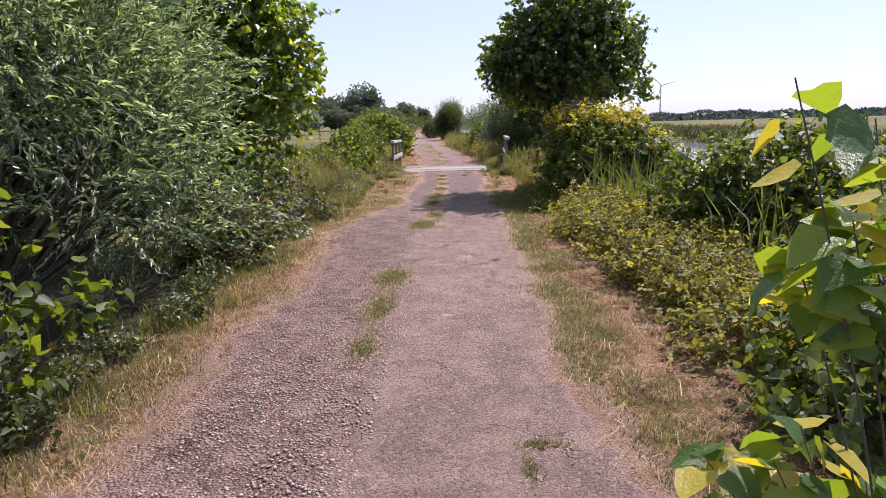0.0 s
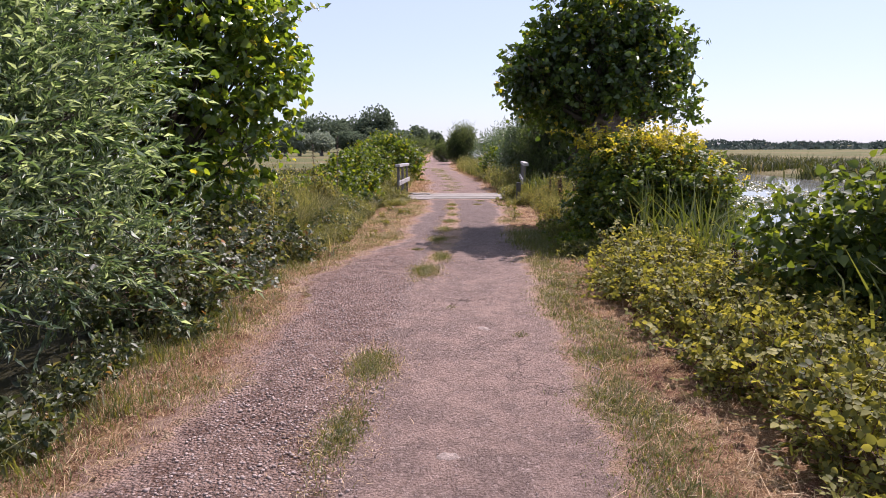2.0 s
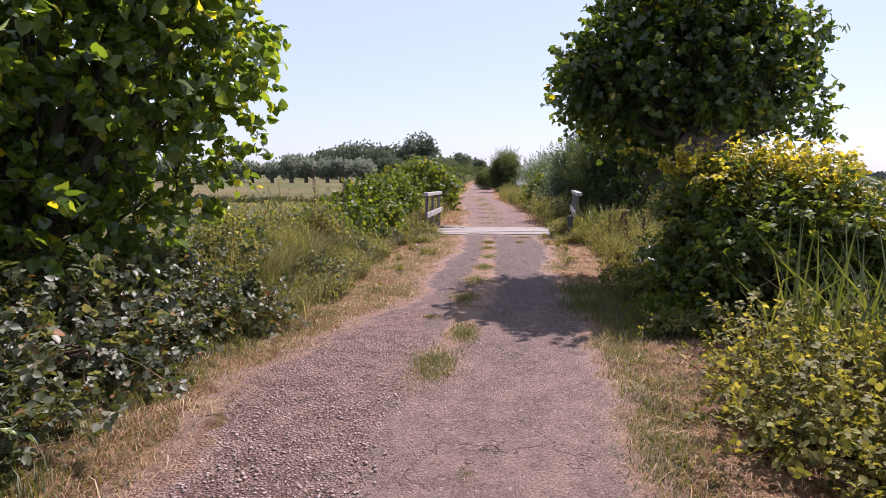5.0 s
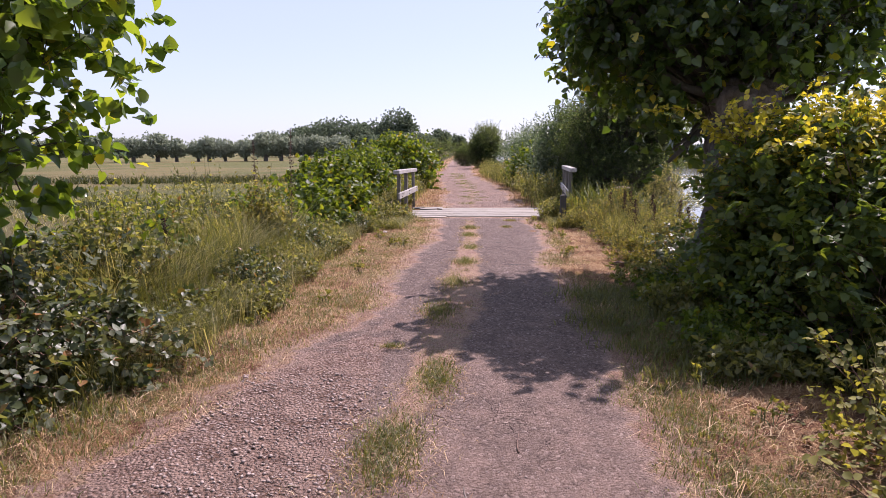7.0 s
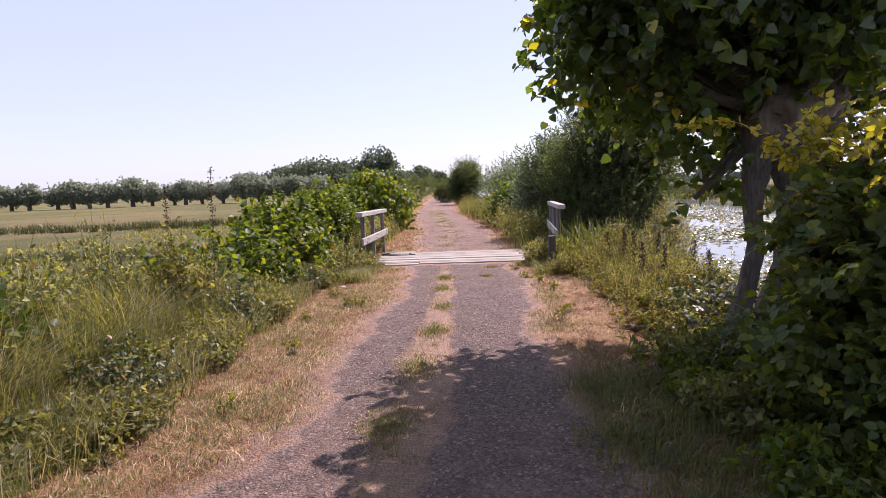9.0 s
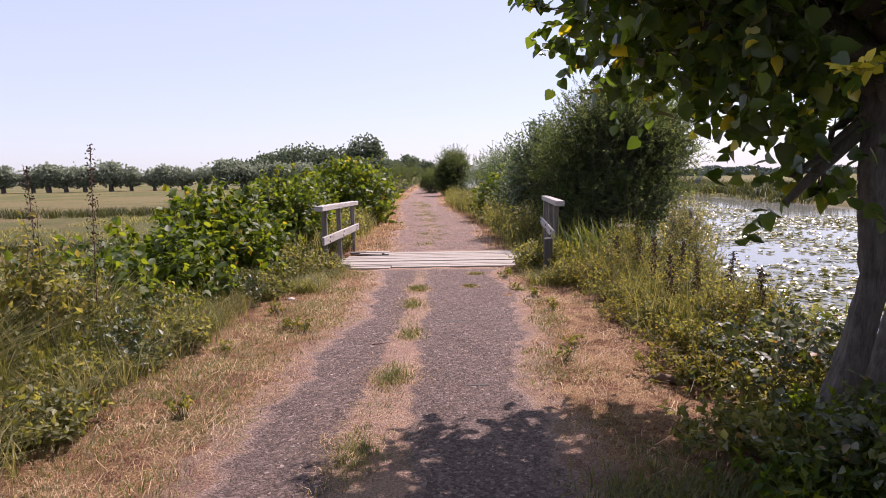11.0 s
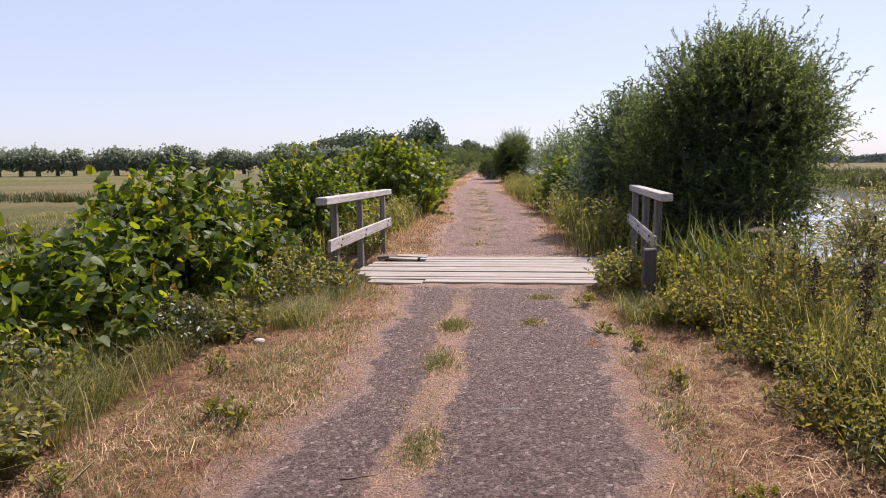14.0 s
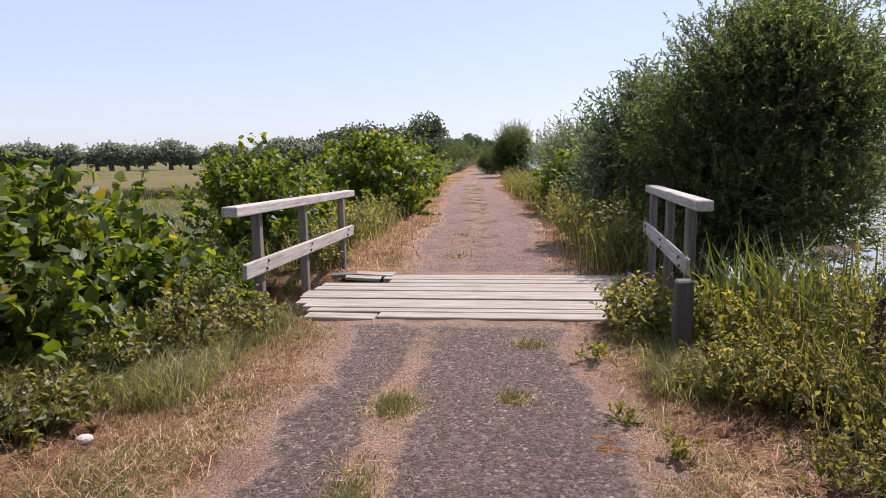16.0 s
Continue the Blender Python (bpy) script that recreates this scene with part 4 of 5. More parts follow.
# broad-leaved shrub by the water
bush("alder_shrub", [(3.45, 7.1, 0.72, 0.6, 0.7, 0.55), (3.0, 7.4, 0.5, 0.45, 0.6, 0.5), (3.9, 6.6, 0.7, 0.6, 0.7, 0.62), (3.3, 7.3, 0.2, 0.5, 0.5, 0.4), (4.2, 7.2, 0.4, 0.6, 0.7, 0.6), (3.7, 5.9, 0.4, 0.5, 0.6, 0.55), (3.3, 4.9, 0.3, 0.45, 0.6, 0.45), (3.2, 3.9, 0.25, 0.45, 0.6, 0.45)], 1700, 8, 0.22, 0.08, 0.85, BROAD, M_MOUND,
     "broad-leaved green shrub between track and canal", "shrub", seed=70, rise=0.6, spread=0.7, floor=0.0, shell=0.2)
bush("alder_shrub", [(1.95, 2.9, -0.05, 0.3, 0.45, 0.3), (2.3, 3.4, 0.0, 0.4, 0.5, 0.4), (2.5, 2.8, 0.3, 0.45, 0.6, 0.6)], 420, 7, 0.25, 0.075, 0.85, BROAD, M_MOUND,
     "broad-leaved green shrub between track and canal", "shrub", seed=71, rise=0.6, spread=0.7, floor=0.0)
# young shoots before the willow
bush("alder_shrub", [(-2.55, 3.5, 0.55, 0.3, 0.4, 0.35), (-2.6, 3.2, 0.2, 0.35, 0.4, 0.4), (-2.25, 3.55, 0.35, 0.22, 0.3, 0.2)], 60, 7, 0.24, 0.09, 0.85, HEART, M_HEDGE, "young broad-leaved shoots before the willow", "shrub", seed=72, rise=0.6, spread=0.7, floor=0.0)

# leafy hedge on the left bank, up to and beyond the bridge
HEDGE = [(-3.3, 13.3, 0.4, 0.4, 0.45, 80), (-3.3, 15.9, 0.5, 0.6, 0.36, 90), (-3.05, 17.2, 0.55, 0.7, 0.42, 150), (-2.85, 18.4, 0.6, 0.7, 0.5, 190), (-2.7, 19.7, 0.62, 0.6, 0.74, 250), (-2.8, 20.9, 0.7, 0.65, 0.62, 220), (-2.9, 23.0, 0.8, 0.8, 0.62, 220), (-3.0, 25.0, 0.9, 1.0, 0.9, 330),
         (-3.3, 27.5, 0.9, 1.0, 0.8, 240)]
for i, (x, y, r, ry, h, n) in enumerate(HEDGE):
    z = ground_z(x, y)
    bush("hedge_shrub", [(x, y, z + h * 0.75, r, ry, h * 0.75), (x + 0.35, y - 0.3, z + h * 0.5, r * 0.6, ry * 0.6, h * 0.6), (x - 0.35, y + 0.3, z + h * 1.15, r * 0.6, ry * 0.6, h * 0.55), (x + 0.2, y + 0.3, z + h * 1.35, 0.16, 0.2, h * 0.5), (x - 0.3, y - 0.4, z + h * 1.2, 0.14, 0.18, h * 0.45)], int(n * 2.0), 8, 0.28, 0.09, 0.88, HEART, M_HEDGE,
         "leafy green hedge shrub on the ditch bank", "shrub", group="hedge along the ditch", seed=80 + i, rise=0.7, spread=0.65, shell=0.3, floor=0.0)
for i, (x, y, r, h, n) in enumerate(((-2.6, 32.0, 1.1, 1.75, 420), (-3.9, 34.5, 1.3, 1.7, 380), (-3.3, 39.0, 1.5, 2.0, 420), (-4.6, 46.0, 1.8, 2.2, 380), (-5.2, 54.0, 2.0, 2.0, 300))):
    z = ground_z(x, y)
    bush("round_shrub", [(x, y, z + h * 0.5, r, r, h * 0.55), (x + 0.5, y - 0.5, z + h * 0.35, r * 0.7, r * 0.7, h * 0.4), (x - 0.4, y + 0.2, z + h * 0.7, r * 0.6, r * 0.6, h * 0.38)], n, 9, 0.36, 0.14, 0.85, BROAD, M_HEDGE,
         "rounded dense green shrub beside the track", "shrub", group="shrubs beyond the bridge", seed=95 + i, rise=0.5, spread=0.7, shell=0.4, floor=0.0)
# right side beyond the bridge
for i, (x, y, r, h, n, mt) in enumerate(((2.75, 26.7, 0.75, 2.5, 1500, M_WILLOW_DIM), (2.9, 30.0, 0.9, 1.6, 700, M_WILLOW_DIM), (2.8, 34.5, 1.1, 2.2, 900, M_WILLOW_DIM), (2.7, 38.5, 1.1, 2.3, 800, M_WILLOW_DIM), (2.1, 32.0, 0.5, 1.3, 300, M_HEDGE), (2.6, 44.0, 1.2, 2.3, 600, M_WILLOW_DIM), (0.85, 58.0, 1.15, 3.0, 3400, M_DARKWILLOW), (-0.6, 66.0, 1.1, 1.9, 1400, M_DARKWILLOW), (-4.0, 74.0, 2.2, 2.4, 900, M_DARKWILLOW))):
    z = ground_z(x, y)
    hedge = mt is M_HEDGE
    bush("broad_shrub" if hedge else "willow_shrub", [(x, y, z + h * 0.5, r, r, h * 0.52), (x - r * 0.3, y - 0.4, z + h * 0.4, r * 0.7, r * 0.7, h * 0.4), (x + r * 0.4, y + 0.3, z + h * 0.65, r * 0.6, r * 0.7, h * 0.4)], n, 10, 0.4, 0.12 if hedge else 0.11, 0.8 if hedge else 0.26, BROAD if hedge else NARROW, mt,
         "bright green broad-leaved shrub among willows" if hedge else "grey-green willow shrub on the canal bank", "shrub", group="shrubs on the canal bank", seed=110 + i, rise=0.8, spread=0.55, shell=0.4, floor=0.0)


# ---- grasses, herbs, reeds ----
def patch_points(n, fx, y0, y1, rng, clump=0.0, per=8):
    """Points on the ground between two edges given as functions of y; clumped if asked."""
    m = n if not clump else max(1, n // per)
    y = rng.uniform(y0, y1, m)
    lo, hi = fx(y)
    x = lo + (hi - lo) * rng.random(m)
    if clump:
        x, y = np.repeat(x, per), np.repeat(y, per)
        x, y = x + rng.normal(size=len(x)) * clump, y + rng.normal(size=len(y)) * clump
    ok = ~((y > DECK_Y0 - 0.05) & (y < DECK_Y1 + 0.05) & (np.abs(x - 0.3) < 2.0))
    x, y = x[ok], y[ok]
    return np.stack([x, y, ground_z(x, y) - 0.01], 1)


def grass(name, pts, h, w, mat, label, rng, lean=(0.15, 0.9), category="grass"):
    n = len(pts)
    hh = h * rng.uniform(0.45, 1.25, n)
    arr = blades(pts, hh, w * rng.uniform(0.6, 1.4, n), rng.uniform(*lean, n), rng.uniform(0, 2 * np.pi, n))
    ob = new(name, mesh_np(name, *arr, mat))
    return tagged(ob, label, category, kind="stuff")


rg = np.random.default_rng(21)
L0, R0 = (lambda y: left_edge(y) + bend(y)), (lambda y: right_edge(y) + bend(y))
# short dry grass of both verges
grass("verge_straw", patch_points(56000, lambda y: (L0(y) - 1.0, L0(y) + 0.05), 1.2, 24, rg, 0.06, 14), 0.06, 0.0034, M_STRAW, "short sun-bleached grass on the verge", rg, (0.7, 1.7))
grass("verge_straw", patch_points(44000, lambda y: (R0(y) - 0.06, R0(y) + 1.0), 1.2, 24, rg, 0.06, 14), 0.06, 0.0034, M_STRAW, "short sun-bleached grass on the verge", rg, (0.7, 1.7))
for n, y0, y1 in ((17000, 1.0, 12.0), (11000, 12.0, 21.0)):
    grass("verge_grass", patch_points(n, lambda y: (L0(y) - 0.9, L0(y) - 0.1), y0, y1, rg, 0.13, 110), 0.065, 0.005, M_GRASS, "patchy green grass on the verge", rg, (0.3, 1.2))
for n, y0, y1 in ((26000, 1.0, 11.0), (7000, 11.0, 21.0)):
    grass("verge_grass", patch_points(n, lambda y: (R0(y) - 0.05, R0(y) + 0.38), y0, y1, rg, 0.11, 150), 0.06, 0.005, M_GRASS, "patchy green grass on the verge", rg, (0.3, 1.2))
grass("verge_straw", patch_points(20000, lambda y: (L0(y) - 1.6, L0(y) + 0.05), 24, 60, rg, 0.14, 30), 0.1, 0.01, M_STRAW, "dry grass along the far track", rg, (0.3, 1.2))
grass("verge_straw", patch_points(20000, lambda y: (R0(y) - 0.05, R0(y) + 1.2), 24, 60, rg, 0.14, 30), 0.1, 0.01, M_STRAW, "dry grass along the far track", rg, (0.3, 1.2))
grass("median_grass", patch_points(5000, lambda y: (strip_mid(y) + bend(y) - 0.25, strip_mid(y) + bend(y) + 0.45), 24, 48, rg, 0.13, 90), 0.08, 0.012, M_GRASS, "green weeds on the far track", rg, (0.3, 1.1))
# long dead stalks lying flat
grass("fallen_straw", patch_points(1500, lambda y: (L0(y) - 0.85, L0(y) + 0.08), 2, 21, rg), 0.12, 0.004, M_STRAW, "dead grass stalks lying on the verge", rg, (2.2, 2.8))
grass("fallen_straw", patch_points(1300, lambda y: (R0(y) - 0.08, R0(y) + 0.8), 2, 21, rg), 0.12, 0.004, M_STRAW, "dead grass stalks lying on the verge", rg, (2.2, 2.8))
# strip between the ruts
grass("median_grass", patch_points(34000, lambda y: (strip_mid(y) - strip_half(y), strip_mid(y) + strip_half(y)), 9.5, 20.9, rg, 0.07, 12), 0.05, 0.004, M_STRAW, "straw between the wheel ruts", rg, (0.4, 1.4))
grass("median_grass", patch_points(9000, lambda y: (strip_mid(y) - strip_half(y) * 0.8, strip_mid(y) + strip_half(y) * 0.8), 9.5, 20.8, rg, 0.05, 45), 0.055, 0.006, M_GRASS, "green weeds between the wheel ruts", rg, (0.3, 1.1))


def sand_patch(x, y, rx, ry, seed, mat=None, label="thin patch of pale sand lying on the asphalt", category="sand", group="sand on the track"):
    rng = np.random.default_rng(seed)
    a = np.linspace(0, 2 * np.pi, 28, endpoint=False)
    k = 1 + 0.22 * np.sin(a * 2 + seed) + 0.12 * np.sin(a * 5 + 2 * seed) + 0.07 * rng.normal(size=28)
    outer = np.stack([rx * k * np.cos(a), ry * k * np.sin(a), np.full(28, -0.004)], 1)
    inner = outer * np.array([0.7, 0.7, 1]) + np.array([0, 0, 0.009])
    v = np.concatenate([outer, inner, [[0, 0, 0.007]]])
    i = np.arange(28)
    n = (i + 1) % 28
    me = mesh_np("sand_patch", v, [np.stack([i, n, n + 28, i + 28], 1), np.stack([i + 28, n + 28, np.full(28, 56)], 1)], mat or M_SAND, smooth=True)
    tagged(put("sand_patch" if category == "sand" else "crack", me, at=pose(x, y, ROAD_Z + 0.006)), label, category, group)


for i, (x, y, rx, ry) in enumerate(((-0.17, 3.15, 0.07, 0.09), (-0.03, 5.95, 0.09, 0.08), (-0.17, 5.9, 0.05, 0.04), (0.02, 5.25, 0.06, 0.06), (0.3, 7.6, 0.07, 0.07), (0.22, 8.75, 0.09, 0.05))):
    sand_patch(x, y, rx, ry, 5 + i)


for i, (x, y, rx, ry) in enumerate(((0.48, 17.45, 0.15, 0.025), (0.62, 15.4, 0.1, 0.02))):
    sand_patch(x, y, rx, ry, 25 + i, M_SHADEPOST, "dark broken crack of crumbled asphalt in the track", "crack", "cracks in the track")


def tuft(x, y, rx, ry, n, h, seed, mat=None, label="small grass tuft growing through the track"):
    rng = np.random.default_rng(seed)
    p = np.stack([rng.normal(size=n) * rx * 0.4, rng.normal(size=n) * ry * 0.42, np.zeros(n) - 0.01], 1)
    ob = thing("grass_tuft", x, y, ROAD_Z, label, "grass", "tufts in the track")
    arr = blades(p, h * rng.uniform(0.4, 1.2, n), 0.006, rng.uniform(0.2, 1.2, n), rng.uniform(0, 6.28, n))
    tagged(put("blade_mass", mesh_np("blade_mass", *arr, mat or M_GRASS), ob), kind="stuff")
    q = np.stack([rng.normal(size=n) * rx * 0.62, rng.normal(size=n) * ry * 0.58, np.zeros(n) - 0.01], 1)
    arr = blades(q, h * rng.uniform(0.3, 1.0, n), 0.005, rng.uniform(0.4, 2.0, n), rng.uniform(0, 6.28, n))
    tagged(put("dead_blade_mass", mesh_np("dead_blade_mass", *arr, M_STRAW), ob), kind="stuff")


for i, (x, y, rx, ry, n, h) in enumerate(((-0.55, 6.6, 0.2, 0.42, 2200, 0.075), (-0.58, 5.5, 0.17, 0.5, 2000, 0.065), (-0.6, 4.5, 0.13, 0.4, 1100, 0.06), (-0.3, 10.2, 0.22, 0.5, 2000, 0.075), (-0.12, 11.2, 0.16, 0.45, 1500, 0.07), (0.02, 8.3, 0.06, 0.1, 120, 0.05), (0.6, 7.4, 0.08, 0.1, 120, 0.04),
                                           (0.88, 4.4, 0.12, 0.2, 300, 0.06), (0.45, 3.0, 0.16, 0.04, 260, 0.05), (0.38, 2.75, 0.04, 0.14, 220, 0.05), (-0.5, 11.9, 0.1, 0.06, 220, 0.06), (0.02, 19.3, 0.13, 0.2, 900, 0.09), (0.7, 19.5, 0.11, 0.12, 400, 0.06), (0.82, 20.6, 0.16, 0.12, 400, 0.06), (0.0, 18.3, 0.14, 0.3, 900, 0.07), (-0.02, 15.6, 0.16, 0.3, 900, 0.08), (0.05, 16.9, 0.13, 0.3, 700, 0.06), (-0.2, 13.0, 0.2, 0.4, 1000, 0.07), (-0.1, 14.3, 0.18, 0.4, 1000, 0.07))):
    tuft(x, y, rx, ry, n, h, 300 + i)

# tall bank grass and herbs on the left
grass("tall_grass", patch_points(64000, lambda y: (-3.9 + 0 * y, -1.95 + 0 * y), 11.0, 21.3, rg, 0.11, 110), 0.4, 0.005, M_TALL, "tall seeding grass on the ditch bank", rg, (0.3, 1.4))
grass("tall_grass", patch_points(6000, lambda y: (-2.55 + 0 * y, -2.0 + 0 * y), 1.5, 12, rg, 0.1, 60), 0.16, 0.006, M_GRASS, "green grass at the foot of the bushes", rg, (0.2, 0.9))
grass("tall_grass", patch_points(9000, lambda y: (-3.2 + bend(y), -1.7 + bend(y)), 23.6, 45, rg, 0.14, 30), 0.55, 0.012, M_TALL, "tall seeding grass on the ditch bank", rg, (0.15, 0.7))
grass("tall_grass", patch_points(11000, lambda y: (-2.75 + 0 * y, -2.05 + 0 * y), 11.3, 19.5, rg, 0.12, 70), 0.32, 0.0045, M_TALL, "soft green grass tussocks on the bank", rg, (0.3, 1.3))
grass("tall_grass", patch_points(15000, lambda y: (-3.7 + 0 * y, -2.55 + 0 * y), 11.8, 16.6, rg, 0.07, 60), 0.85, 0.008, M_TALL, "tall yellow-green grass on the ditch bank", rg, (0.15, 1.0))
grass("tall_grass", patch_points(9000, lambda y: (-3.5 + 0 * y, -2.3 + 0 * y), 11.8, 18.0, rg, 0.09, 60), 0.55, 0.006, M_GRASS, "soft green grass tussocks on the bank", rg, (0.1, 0.8))
# right bank
grass("tall_grass", patch_points(8000, lambda y: (2.45 + 0 * y, 3.6 + 0 * y), 16.5, 21.3, rg, 0.12, 30), 0.5, 0.007, M_TALL, "tall bank grass beside the canal", rg, (0.15, 0.7))
grass("tall_grass", patch_points(12000, lambda y: (1.75 + bend(y), 3.4 + bend(y)), 23.6, 48, rg, 0.16, 30), 0.7, 0.014, M_TALL, "tall bank grass beside the canal", rg, (0.15, 0.6))
grass("tall_grass", patch_points(6000, lambda y: (2.4 + 0 * y, 4.2 + 0 * y), 2.0, 12, rg, 0.12, 30), 0.5, 0.008, M_TALL, "tall bank grass beside the canal", rg, (0.15, 0.7))
# rough growth round the bridge's ends
grass("tall_grass", patch_points(8000, lambda y: (-2.6 + 0 * y, -1.25 + 0 * y), 19.2, 21.25, rg, 0.09, 70), 0.27, 0.005, M_TALL, "tall grass round the railing's foot", rg, (0.5, 1.6))
grass("tall_grass", patch_points(8000, lambda y: (1.65 + 0 * y, 2.6 + 0 * y), 19.6, 21.25, rg, 0.08, 60), 0.22, 0.0045, M_TALL, "tall grass round the railing's foot", rg, (0.5, 1.5))
# meadow edge behind the hedge, reeds on the far bank
grass("meadow_grass", patch_points(26000, lambda y: (-16 + 0 * y, -3.6 + 0 * y), 8, 45, rg, 0.3, 60), 0.2, 0.014, M_TALL, "rough meadow grass behind the ditch", rg, (0.4, 1.4))
grass("meadow_grass", patch_points(9000, lambda y: (-40 + 0 * y, -4.5 + 0 * y), 43, 47, rg, 0.3, 50), 0.5, 0.03, M_FARREED, "line of rough grass across the meadow", rg, (0.2, 0.9))
grass("meadow_grass", patch_points(7000, lambda y: (-30 + 0 * y, -5.0 + 0 * y), 27, 29, rg, 0.25, 60), 0.25, 0.02, M_FARREED, "line of rough grass across the meadow", rg, (0.2, 0.9))
# low green growth in the shade of the pollard
grass("shade_grass", patch_points(16000, lambda y: (1.4 - 0.3 * smooth01(y, 11, 12.5) + 0 * y, 2.9 + 0 * y), 11.2, 14.0, rg, 0.12, 80), 0.13, 0.007, M_GRASS, "soft green grass under the pollard", rg, (0.3, 1.2))
grass("far_bank_reeds", patch_points(26000, lambda y: (20.0 + 0 * y, 30.0 + 0 * y), 8, 140, rg, 0.5, 60), 1.05, 0.07, M_FARREED, "dense green reed belt on the far bank", rg, (0.2, 1.2), "reeds")


def herb(x, y, h, r, n, seed, mat=None, leaf=0.05, name="nettle_clump", label="grey-green nettles and herbs on the bank"):
    z = ground_z(x, y)
    return bush(name, [(x, y, z + h * 0.45, r, r, h * 0.5), (x + r * 0.4, y - r * 0.3, z + h * 0.3, r * 0.7, r * 0.7, h * 0.35)], n, 7, h * 0.4, leaf, 0.62, NARROW, mat or M_NETTLE, label, "herbs", group="herbs on the banks", seed=seed, stem_mat=M_STEM, r_limb=0.004,
                share=0.5, limbs=7, leaf_name="foliage", rise=1.2, spread=0.75, shell=0.2, floor=0.0)


k = 400
for x, y, h in ((-1.75, 20.3, 0.4), (-2.0, 19.7, 0.4), (-1.55, 20.8, 0.35), (-1.95, 20.9, 0.45), (1.75, 20.95, 0.4), (2.05, 20.7, 0.42), (1.7, 21.2, 0.4), (2.3, 20.2, 0.45), (-1.85, 23.9, 0.5), (-1.75, 24.4, 0.4), (2.1, 23.9, 0.6)):
    herb(x, y, h, 0.27, 110, k, M_BRAMBLE_Y if x > 0 and k % 2 else M_NETTLE)
    k += 1
for y in np.arange(11.6, 21.2, 0.62):
    for x0 in (-2.3, -2.85, -3.4):
        herb(x0 + rg.normal() * 0.16, y + rg.normal() * 0.18, rg.uniform(0.25, 0.55) * (1.4 if x0 < -2.5 else 0.75), rg.uniform(0.28, 0.42), 260, k, M_BRAMBLE if k % 4 == 0 else M_NETTLE)
        k += 1
for y in np.arange(11.9, 16.2, 0.65):
    for x0 in (-2.95, -3.35, -3.75):
        herb(x0 + rg.normal() * 0.12, y + rg.normal() * 0.15, rg.uniform(0.5, 1.15), rg.uniform(0.2, 0.34), 190, k, (M_WEED, M_NETTLE, M_HEDGE)[k % 3], leaf=rg.uniform(0.035, 0.065), name="willowherb_clump", label="tall yellow-green weeds over the ditch")
        k += 1
for y in np.arange(11.3, 14.6, 0.5):
    for x0 in (1.95, 2.45):
        herb(x0 + rg.normal() * 0.12, y + rg.normal() * 0.12, rg.uniform(0.18, 0.36) * (1.25 if x0 > 2.2 else 0.8), rg.uniform(0.25, 0.4), 170, k, M_HEDGE if k % 3 else M_NETTLE, leaf=0.055, label="shaded green herbs round the pollard")
        k += 1
for y in np.arange(15.0, 21.0, 0.6):
    for x0 in (2.3, 2.85, 3.35):
        herb(x0 + rg.normal() * 0.12, y + rg.normal() * 0.15, ({2.3: 0.24, 2.85: 0.36, 3.35: 0.4}[x0] + {2.3: 0.08, 2.85: 0.24, 3.35: 0.22}[x0] * float(smooth01(y, 15.5, 19))) * rg.uniform(0.75, 1.15), rg.uniform(0.3, 0.42), 190, k, M_WEED, leaf=0.036)
        k += 1
for y in np.arange(24.2, 44, 1.3):
    herb(bend(y) + 1.95 + rg.normal() * 0.15, y, rg.uniform(0.5, 0.85), 0.55, 110, k, leaf=0.07)
    herb(bend(y) - 2.1 + rg.normal() * 0.15, y + 0.5, rg.uniform(0.35, 0.6), 0.5, 90, k + 1, leaf=0.07)
    k += 2
for y in np.arange(1.8, 8.4, 0.7):
    herb(-2.4 + rg.normal() * 0.1, y, rg.uniform(0.12, 0.24), 0.26, 60, k, M_BRAMBLE)
    k += 1


def reed_clump(x, y, n, h, seed, label):
    rng = np.random.default_rng(seed)
    z = ground_z(x, y)
    ob = thing("reed_clump", x, y, z, label, "reeds", "reed clumps on the canal bank")
    p = np.stack([rng.normal(size=n) * 0.2, rng.normal(size=n) * 0.2, np.zeros(n)], 1)
    arr = blades(p, h * rng.uniform(0.6, 1.15, n), 0.026, rng.uniform(0.05, 0.75, n), rng.uniform(0, 6.28, n), 0.5)
    tagged(put("foliage", mesh_np("foliage", *arr, M_REED), ob), kind="stuff")


for i, (x, y, n, h) in enumerate(((2.5, 10.0, 34, 1.3), (2.75, 9.6, 44, 1.35), (3.0, 9.0, 50, 1.3), (3.1, 10.1, 50, 1.35), (3.3, 8.2, 44, 1.2), (3.4, 9.4, 50, 1.2), (3.05, 6.2, 26, 1.3), (2.9, 5.6, 20, 1.15),
                                   (2.5, 20.6, 70, 0.95), (2.75, 20.9, 80, 1.0), (3.1, 20.6, 70, 1.0), (3.5, 20.9, 60, 1.1), (3.5, 19.6, 50, 1.0), (3.0, 19.9, 50, 0.9), (2.7, 19.6, 40, 0.8), (3.7, 18.2, 40, 0.7), (3.7, 16.6, 40, 0.7))):
    reed_clump(x, y, n, h, 700 + i, "upright sword-leaved reeds at the water's edge")


